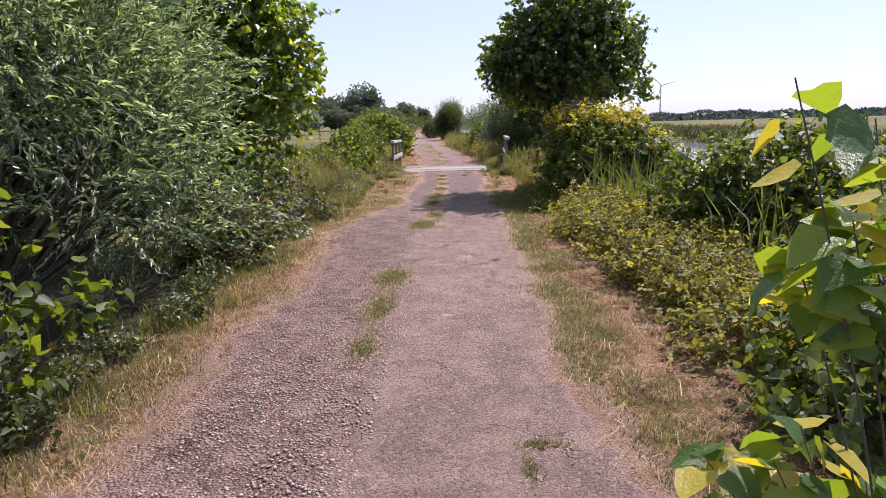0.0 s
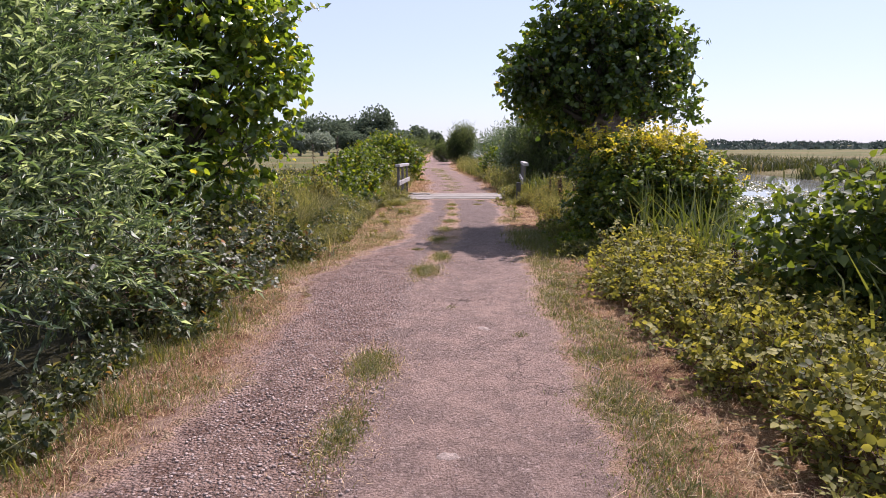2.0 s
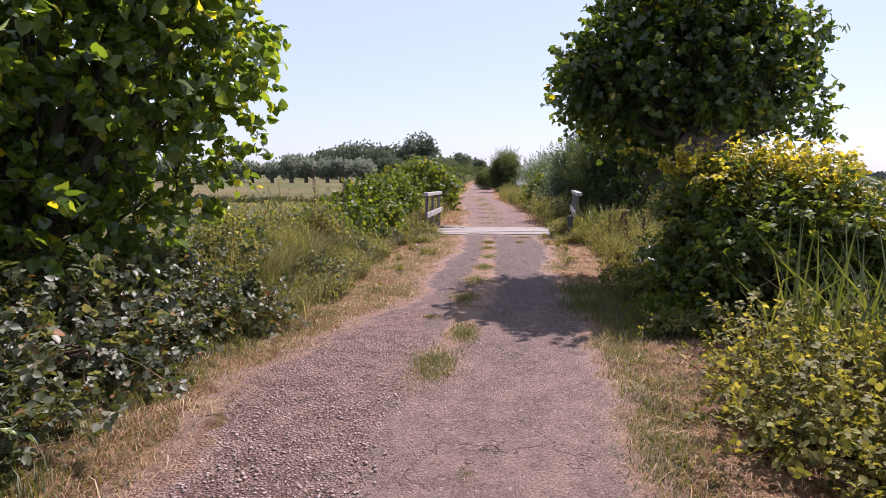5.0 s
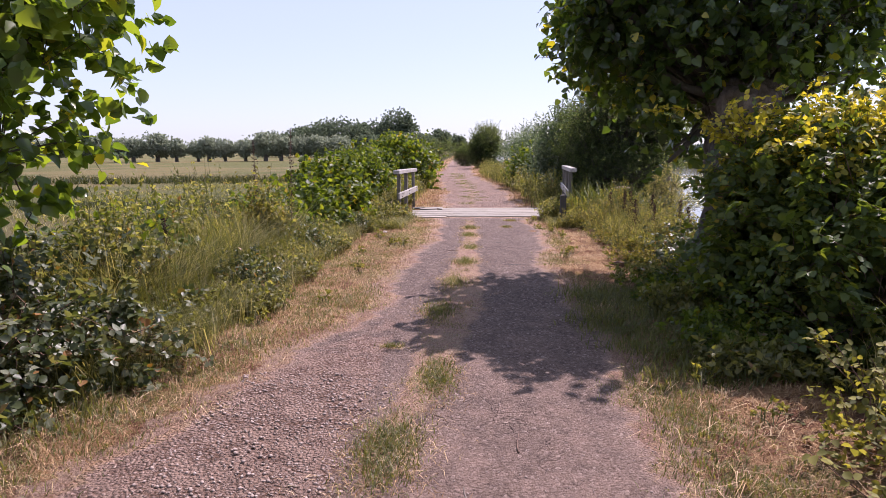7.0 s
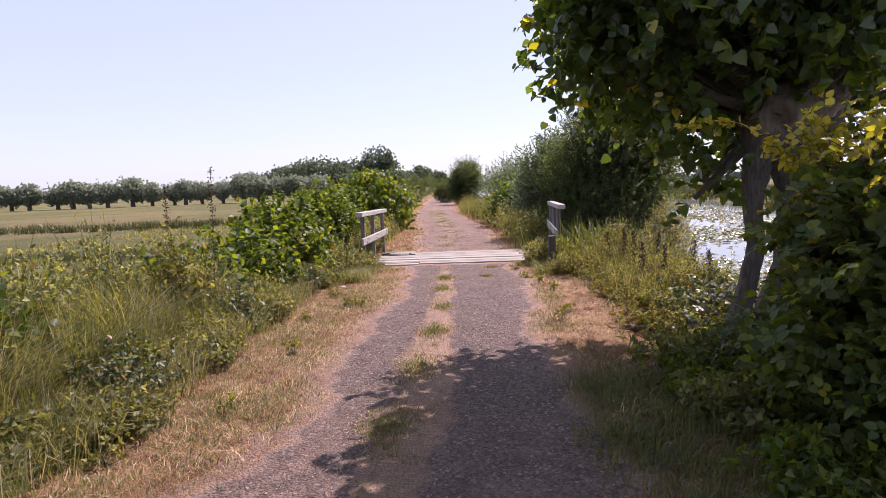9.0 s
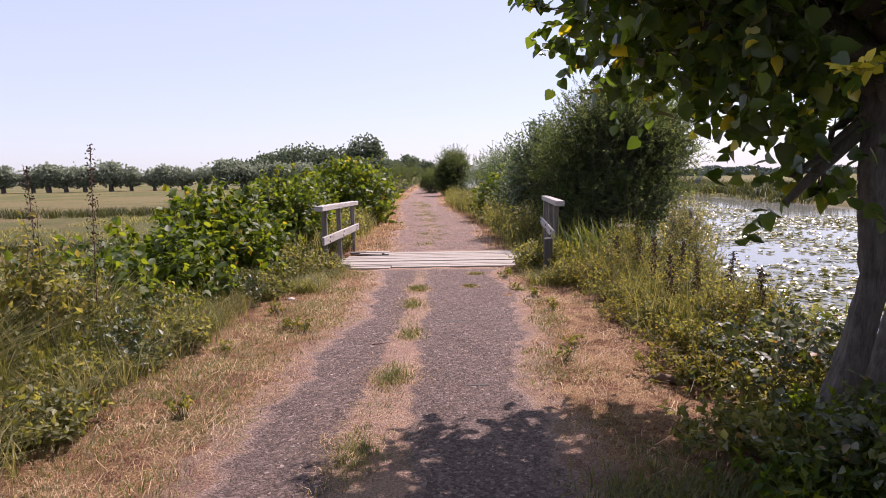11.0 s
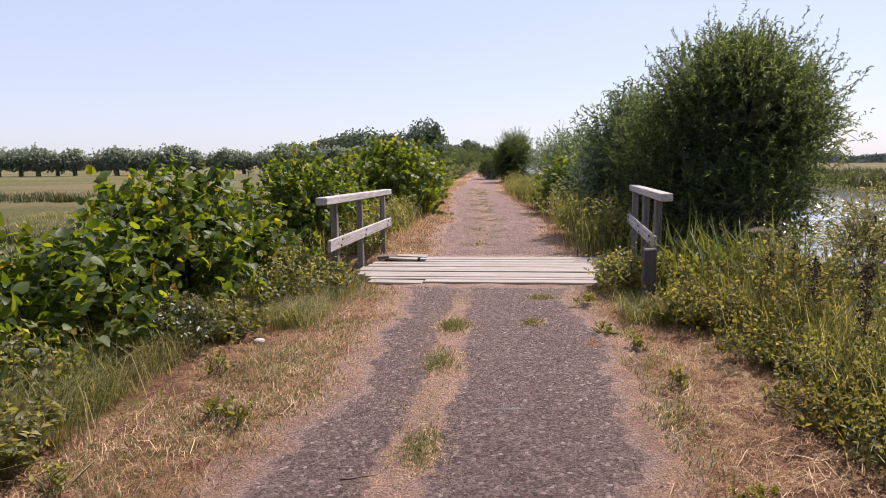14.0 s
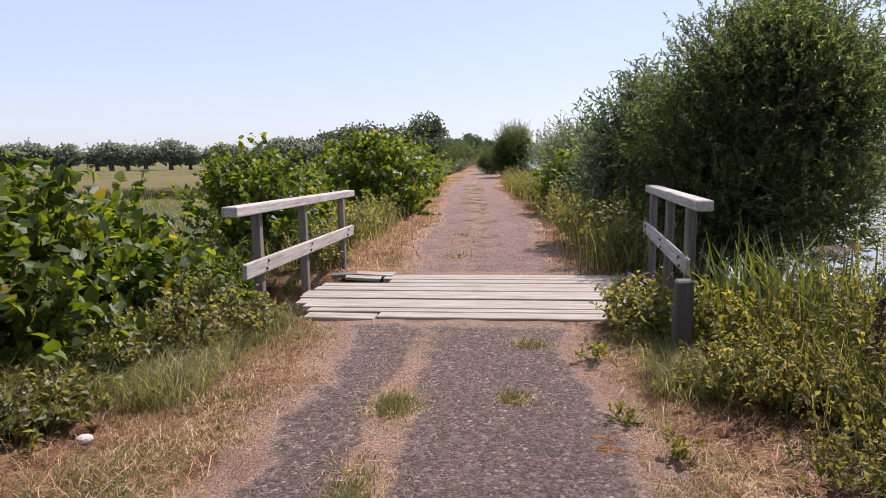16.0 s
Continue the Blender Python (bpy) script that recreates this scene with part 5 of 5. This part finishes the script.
def dock(x, y, h, seed):
    """A dock gone to seed: a stem and dark brown spires."""
    rng = np.random.default_rng(seed)
    z = ground_z(x, y)
    ob = thing("dock_plant", x, y, z, "dry dock stalk with dark brown seed spires", "dock", "docks gone to seed")
    top = np.array([rng.normal() * 0.05, rng.normal() * 0.05, h])
    put("stalk", mesh_np("stalk", *tubes(np.zeros((1, 3)), top[None], 0.005, 0.003, 5), M_CANE, smooth=True), ob)
    n = 420
    f = rng.uniform(0.4, 1, n)
    p = top[None] * f[:, None] + rng.normal(size=(n, 3)) * np.array([0.018, 0.018, 0.012]) * (1.35 - f)[:, None] * 2
    arr = leaves(NARROW, p, rng.normal(size=(n, 3)), rng.normal(size=(n, 3)), 0.018, 0.8)
    tagged(put("seed_mass", mesh_np("seed_mass", *arr, M_SEED), ob), kind="stuff")


for i, (x, y, h) in enumerate(((2.45, 7.7, 0.75), (2.55, 17.0, 0.75), (2.9, 17.3, 0.7), (2.7, 18.0, 0.8), (3.1, 18.4, 0.75), (2.8, 18.9, 0.7), (3.3, 17.6, 0.8), (2.6, 19.4, 0.7), (3.0, 19.6, 0.75), (-2.46, 16.1, 1.8), (-2.95, 16.2, 1.7), (-2.9, 13.4, 0.9), (3.2, 16.5, 0.75))):
    dock(x, y, h, 800 + i)


def umbel_plant(x, y, h, seed):
    rng = np.random.default_rng(seed)
    z = ground_z(x, y)
    ob = thing("umbel_plant", x, y, z, "tall dry umbel on a thin stalk", "flower")
    put("stalk", mesh_np("stalk", *tubes(np.zeros((1, 3)), np.array([[0.02, 0, h]]), 0.006, 0.004, 5), M_STEM, smooth=True), ob)
    n = 30
    a, r = rng.uniform(0, 6.28, n), 0.13 * np.sqrt(rng.random(n))
    e = np.stack([0.02 + r * np.cos(a), r * np.sin(a), h + 0.1 - r * r * 2], 1)
    put("rays", mesh_np("rays", *tubes(np.repeat([[0.02, 0, h - 0.01]], n, 0), e, 0.002, 0.0015, 3), M_STEM), ob)
    m = 700
    q = e[rng.integers(0, n, m)] + rng.normal(size=(m, 3)) * np.array([0.02, 0.02, 0.006])
    put("flowers", mesh_np("flowers", *leaves(NARROW, q, rng.normal(size=(m, 3)), rng.normal(size=(m, 3)), 0.014, 0.9), M_UMBEL), ob)


umbel_plant(3.25, 21.2, 0.72, 901)
bush("pale_shrub", [(3.95, 20.4, 0.1, 0.42, 0.42, 0.5), (3.98, 20.4, 0.6, 0.24, 0.28, 0.35), (3.8, 20.2, 0.4, 0.25, 0.28, 0.35)], 800, 9, 0.16, 0.035, 0.4, NARROW, M_TALL, "pale feathery willowherb at the water's edge", "shrub", seed=902, rise=1.0, floor=0.0)

for i, (x, y) in enumerate(((1.49, 16.48), (1.3, 19.2), (1.5, 18.8), (-1.36, 13.34), (-1.55, 16.4), (1.6, 11.3), (1.36, 16.0), (-1.02, 17.15), (-1.2, 17.3), (1.55, 17.9), (-1.3, 14.9), (1.25, 20.2), (1.7, 10.6), (-1.75, 12.5), (-1.5, 18.0), (1.75, 19.7))):
    herb(x, y, 0.04, 0.1, 9 + 3 * (i % 3), 970 + i, M_BRAMBLE_Y, 0.032 + 0.005 * (i % 2), "weed_rosette", "low yellow-green weed in the dry verge")

# ---- lily pads ----
def lily_pads():
    rng = np.random.default_rng(31)
    n = 26000
    y = rng.uniform(4, 60, n)
    x = rng.uniform(4.4, 17.0, n)
    keep = (np.sin(x * 1.1 + y * 0.35) + np.sin(y * 0.8 - x * 0.5) + rng.normal(size=n) * 0.9 > -0.3) & (x < 15.6 + np.sin(y * 0.4))
    x, y = x[keep], y[keep]
    m = len(x)
    r = rng.uniform(0.045, 0.11, m)
    ang = np.linspace(0.25, 2 * np.pi - 0.25, 9)
    t = rng.uniform(0, 6.28, m)
    ring = np.stack([x[:, None] + r[:, None] * np.cos(ang[None] + t[:, None]), y[:, None] + r[:, None] * np.sin(ang[None] + t[:, None]), WATER_Z + 0.012 + rng.random((m, 9)) * 0.05 * (rng.random((m, 1)) < 0.5)], -1)
    c = np.stack([x, y, np.full(m, WATER_Z + 0.006)], 1)[:, None]
    v = np.concatenate([c, ring], 1).reshape(-1, 3)
    f = np.array([(0, i, i + 1) for i in range(1, 9)])
    f = (f[None] + (np.arange(m) * 10)[:, None, None]).reshape(-1, 3)
    tagged(new("lily_pads", mesh_np("lily_pads", v, [f], M_LILY)), "floating lily pads over the canal", "water lilies", kind="stuff")


lily_pads()


# ---- poplar sapling beside the track, each leaf on its own ----
def sapling(x, y, stems, seed, label, low):
    rng = np.random.default_rng(seed)
    z = ground_z(x, y)
    ob = thing("poplar_sapling", x, y, z, label, "sapling", "saplings beside the track")
    n_seg = 7
    leaf_me = []
    for k in range(3):
        v, f = HEART[0].copy(), HEART[1]
        a = v.copy()
        a[:, 2] += 0.05 * np.sin(a[:, 1] * 4 + k) + 0.06 * (k - 1) * a[:, 0]
        leaf_me.append(mesh_np("leaf", a * np.array([1.0, 1, 1]), f, M_LEAF1[k]))
    for (ex, ey, ez, count) in stems:
        e = np.array([ex, ey, ez])
        p = np.array([np.array([0, 0, 0]) + e * f + np.array([0, 0, 0.12 * np.sin(f * np.pi)]) for f in np.linspace(0, 1, n_seg)])
        put("stem", mesh_np("stem", *rod(p, np.linspace(0.0036, 0.0014, n_seg)), M_TWIG, smooth=True), ob)
        for q in range(count):
            f = low + (1 - low) * (q + rng.random()) / count
            base = np.array([np.interp(f, np.linspace(0, 1, n_seg), p[:, i]) for i in range(3)])
            d = unit(rng.normal(size=3) * np.array([1, 1, 0.35]) + np.array([0, 0, -0.05]))
            tip = base + d * rng.uniform(0.03, 0.06)
            s = rng.uniform(0.055, 0.115)
            way = Vector(d + np.array([0, 0, -0.35 * rng.random()]))
            m = way.to_track_quat("Y", "Z").to_matrix().to_4x4()
            st = put("leaf", leaf_me[int(rng.choice(3, p=(0.4, 0.36, 0.24)))], ob, at=Matrix.Translation(tip) @ m @ Matrix.Rotation(rng.normal() * 0.5, 4, "Y") @ Matrix.Scale(s, 4))


def single_leaf(name, a, b):
    """A leaf of one colour, varied leaf by leaf and along its veins."""
    m, t, bs = material(name)
    rnd = t.nodes.new("ShaderNodeObjectInfo").outputs["Random"]
    co = t.nodes.new("ShaderNodeTexCoord").outputs["Object"]
    col = mixc(t, rnd, a, b)
    col = mixc(t, calc(t, "MULTIPLY", noise_node(t, co, 6, 4), 0.5), col, tuple(c * 0.6 for c in a))
    t.links.new(col, bs.inputs["Base Color"])
    bs.inputs["Roughness"].default_value = 0.38
    bump(t, bs, noise_node(t, co, 9, 3), 0.3, 0.03)
    tr = t.nodes.new("ShaderNodeBsdfTranslucent")
    t.links.new(mixc(t, 1.0, col, (2.2, 2.0, 0.45), "MULTIPLY"), tr.inputs["Color"])
    mx = t.nodes.new("ShaderNodeMixShader")
    mx.inputs["Fac"].default_value = 0.45
    t.links.new(bs.outputs["BSDF"], mx.inputs[1])
    t.links.new(tr.outputs["BSDF"], mx.inputs[2])
    t.links.new(mx.outputs["Shader"], t.nodes["Material Output"].inputs["Surface"])
    return m


M_LEAF1 = [single_leaf("green_poplar_leaf", (0.05, 0.11, 0.025), (0.09, 0.17, 0.03)), single_leaf("light_poplar_leaf", (0.12, 0.2, 0.03), (0.22, 0.29, 0.04)), single_leaf("yellow_poplar_leaf", (0.34, 0.3, 0.03), (0.46, 0.4, 0.04))]
sapling(1.02, 1.16, [(-0.43, -0.06, 1.69, 6), (-0.25, 0.0, 1.62, 7), (-0.29, -0.02, 1.46, 15), (-0.2, 0.06, 1.44, 15), (-0.34, 0.1, 1.42, 11), (-0.22, -0.02, 1.34, 12)], 41, "young poplar with big green and yellow leaves", 0.82)
sapling(0.95, 1.22, [(-0.42, 0.02, 0.94, 11), (-0.3, -0.04, 0.95, 14), (-0.2, 0.05, 0.98, 14), (-0.36, 0.1, 0.9, 11), (-0.12, -0.05, 0.92, 12)], 42, "low young poplar with yellowing leaves", 0.7)

# ---- arching cane before the trunk ----
def arching_cane():
    rng = np.random.default_rng(61)
    x, y = 2.55, 12.75
    ob = thing("arching_cane", x, y, ground_z(x, y), "long arching bramble cane with yellow leaf tips", "bramble")
    f = np.linspace(0, 1, 12)
    p = np.stack([-0.95 * f ** 1.9, 0.15 * f, 1.8 * np.sin(f * 1.75) ** 0.9], 1)
    put("cane", mesh_np("cane", *rod(p, np.linspace(0.006, 0.002, 12)), M_CANE, smooth=True), ob)
    n = 34
    g = rng.uniform(0.5, 1.0, n)
    q = np.stack([np.interp(g, f, p[:, i]) for i in range(3)], 1)
    d = rng.normal(size=(n, 3)) * np.array([1, 1, 0.5]) + np.array([-0.5, 0, 0.1])
    tagged(put("foliage", mesh_np("foliage", *leaves(TRIPLE, q, d, np.tile([[0.2, 0, 1.0]], (n, 1)) + rng.normal(size=(n, 3)) * 0.4, rng.uniform(0.05, 0.1, n), 0.8), M_SPRAY), ob), kind="stuff")


arching_cane()

# ---- loose stones, sticks ----
def stones(name, pts, smin, smax, label, rng):
    n = len(pts)
    base = np.array([(1, 0, 0), (-1, 0, 0), (0, 1, 0), (0, -1, 0), (0, 0, 0.7), (0, 0, -0.5)], float)
    f = np.array([(0, 2, 4), (2, 1, 4), (1, 3, 4), (3, 0, 4), (2, 0, 5), (1, 2, 5), (3, 1, 5), (0, 3, 5)])
    s = smin + (smax - smin) * rng.random(n) ** 3
    a = rng.uniform(0, 6.28, n)
    sh = rng.uniform(0.6, 1.2, (n, 6, 3))
    b = base[None] * sh * s[:, None, None]
    x = b[..., 0] * np.cos(a)[:, None] - b[..., 1] * np.sin(a)[:, None]
    y = b[..., 0] * np.sin(a)[:, None] + b[..., 1] * np.cos(a)[:, None]
    v = pts[:, None] + np.stack([x, y, b[..., 2]], -1)
    ob = new(name, mesh_np(name, v.reshape(-1, 3), [(f[None] + (np.arange(n) * 6)[:, None, None]).reshape(-1, 3)], M_STONE))
    tagged(ob, label, "gravel", kind="stuff")


def road_points(n, u0, u1, y0, y1, rng):
    y = y0 + (y1 - y0) * rng.random(n) ** 1.3
    x = rng.uniform(u0, u1, n)
    k = np.clip((x - left_edge(y)) / (right_edge(y) - left_edge(y)), 0, 1)
    return np.stack([x, y, ROAD_Z + 0.003 + 0.012 * np.sin(k * np.pi)], 1)


stones("loose_gravel", road_points(12500, -1.4, -0.4, 1.5, 11.3, rg), 0.003, 0.017, "loose pale gravel on the worn lane", rg)
stones("loose_gravel", road_points(16000, -0.8, 1.1, 1.5, 21.3, rg), 0.002, 0.009, "scattered grit on the asphalt", rg)


def stick(x, y, ln, rz, r, seed, z=ROAD_Z + 0.008):
    rng = np.random.default_rng(seed)
    ob = thing("stick", x, y, z, "thin bleached stick lying on the ground", "stick", "sticks on the track", rz=rz)
    p = np.stack([np.linspace(-ln / 2, ln / 2, 6), np.cumsum(rng.normal(size=6) * ln * 0.05), np.full(6, r * 0.6)], 1)
    put("twig", mesh_np("twig", *rod(p, np.linspace(r, r * 0.6, 6), 5), M_BURL if seed % 2 else M_CANE, smooth=True), ob)


for i, (x, y, ln, rz, r) in enumerate(((-0.55, 8.2, 0.28, 100, 0.005), (0.1, 9.75, 0.2, 95, 0.005), (0.35, 10.3, 0.22, 80, 0.005), (1.2, 12.1, 0.25, 60, 0.006), (-1.6, 9.0, 0.3, 10, 0.004), (1.0, 6.6, 0.2, 140, 0.004), (-0.2, 16.6, 0.16, 30, 0.005))):
    stick(x, y, ln, rz, r, 950 + i)
log = thing("driftwood", 2.02, 15.46, ground_z(2.02, 15.46), "weathered piece of wood lying in the dry grass", "wood")
put("wood", mesh_np("wood", *rod([(-0.15, 0.06, 0.03), (-0.08, 0.03, 0.045), (0.0, 0.0, 0.035), (0.08, -0.015, 0.04), (0.16, -0.05, 0.02)], [0.012, 0.03, 0.034, 0.026, 0.008], 7), M_CANE, smooth=True), log)
for i, (x, y) in enumerate(((-1.96, 16.53), (-1.52, 18.77))):
    bm = bmesh.new()
    bmesh.ops.create_icosphere(bm, subdivisions=2, radius=0.036)
    for v in bm.verts:
        v.co = Vector((v.co.x * 1.3, v.co.y, v.co.z * 0.7)) * (1 + 0.25 * noise.noise(v.co * 14 + Vector((i * 5, 0, 0)))) + Vector((0, 0, 0.018))
    st = thing("rubble_stone", x, y, ground_z(x, y), "pale pinkish stone lying in the verge", "stone", "stones in the verge")
    part("stone", bm, M_PALESTONE, st)


# ---- far land ----
def far_tree(name, x, y, h, r, label, seed, mat, n=260, trunk=0.2, leaf=0.5, group=""):
    z = ground_z(x, y)
    lobes = [(x, y, z + h * 0.58, r, r, h * 0.38), (x - r * 0.45, y, z + h * 0.46, r * 0.65, r * 0.6, h * 0.3), (x + r * 0.5, y, z + h * 0.5, r * 0.6, r * 0.6, h * 0.3)]
    rl = np.random.default_rng(seed + 900)
    lobes += [(x + r * rl.uniform(-0.8, 0.8), y + r * rl.uniform(-0.5, 0.5), z + h * rl.uniform(0.35, 0.8), r * rl.uniform(0.25, 0.5), r * 0.45, h * rl.uniform(0.12, 0.26)) for q in range(5)]
    return tree(name, x, y, label, [([(0, 0, -0.2), (0, 0, h * 0.2), (0, 0, h * 0.5)], [trunk * 1.2, trunk, trunk * 0.6])], lobes, n, 10, leaf * 0.9, leaf, 0.9, NARROW, mat, seed, h * 0.25, share=0.05, r_limb=trunk * 0.4, group=group, rise=0.5, shell=0.4, limbs=2)


pollards = [far_tree("pollard_willow", -30.0, 122.0, 4.7, 2.15, "pollard willow with a short trunk in a row", 500 + i, M_HAZEWILLOW, 1000, 0.3, 0.24, "row of pollard willows") for i in range(3)]
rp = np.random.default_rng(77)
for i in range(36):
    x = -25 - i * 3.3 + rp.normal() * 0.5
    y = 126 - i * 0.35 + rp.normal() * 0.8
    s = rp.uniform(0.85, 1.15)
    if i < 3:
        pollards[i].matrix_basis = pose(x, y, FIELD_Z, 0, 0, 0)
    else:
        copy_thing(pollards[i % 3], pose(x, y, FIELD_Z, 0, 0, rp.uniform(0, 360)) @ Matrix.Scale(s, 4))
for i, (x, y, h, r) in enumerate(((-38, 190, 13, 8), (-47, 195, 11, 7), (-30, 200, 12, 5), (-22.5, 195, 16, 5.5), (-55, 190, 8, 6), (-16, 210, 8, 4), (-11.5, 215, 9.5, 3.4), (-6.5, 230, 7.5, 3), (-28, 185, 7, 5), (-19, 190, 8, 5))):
    far_tree("far_tree", x, y, h * 0.84, r, "large rounded tree on the horizon", 540 + i, M_HAZETREE, 2400, 0.35, 0.4, "trees on the horizon")


def tree_belt(name, x0, x1, y0, y1, h, n, seed, label):
    rng = np.random.default_rng(seed)
    f = rng.random(n)
    x, y = x0 + (x1 - x0) * f, y0 + (y1 - y0) * f + rng.normal(size=n) * 6
    hh = h * (0.55 + 0.25 * np.sin(f * 41) * np.sin(f * 17) + 0.2 * np.sin(f * 131) + 0.12 * rng.random(n))
    p = np.stack([x, y, FIELD_Z + hh * rng.random(n) ** 0.7], 1)
    arr = leaves(NARROW, p, rng.normal(size=(n, 3)), rng.normal(size=(n, 3)), rng.uniform(0.8, 2.2, n), 0.9)
    arr[0][:, 2] = np.maximum(arr[0][:, 2], FIELD_Z)
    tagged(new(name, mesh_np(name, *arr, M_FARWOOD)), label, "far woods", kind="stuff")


tree_belt("far_woods", 60, 900, 700, 620, 6.5, 16000, 601, "low dark belt of far woods across the water")
tree_belt("far_woods", -500, 40, 560, 700, 7, 9000, 602, "low dark belt of far woods behind the fields")
tree_belt("far_hedge", 40, 260, 240, 200, 1.3, 5000, 603, "low far hedge across the fields")


def turbine(x, y, h):
    ob = thing("wind_turbine", x, y, ground_z(x, y), "slender pale wind turbine on the far horizon", "turbine")
    put("tower", mesh_np("tower", *tubes(np.zeros((1, 3)), np.array([[0, 0, h]]), 1.3, 0.7, 12), M_TOWER, smooth=True), ob)
    hub = put("nacelle", mesh_np("nacelle", *tubes(np.array([[0, -1.5, h]]), np.array([[0, 3, h]]), 1.0, 0.8, 8), M_TOWER, smooth=True), ob)
    for a in (15, 135, 255):
        e = np.array([[math.cos(radians(a)) * h * 0.55, -1.5, h + math.sin(radians(a)) * h * 0.55]])
        put("blade", mesh_np("blade", *tubes(np.array([[0, -1.5, h]]), e, 0.8, 0.15, 4), M_TOWER), ob)


turbine(318, 950, 44)
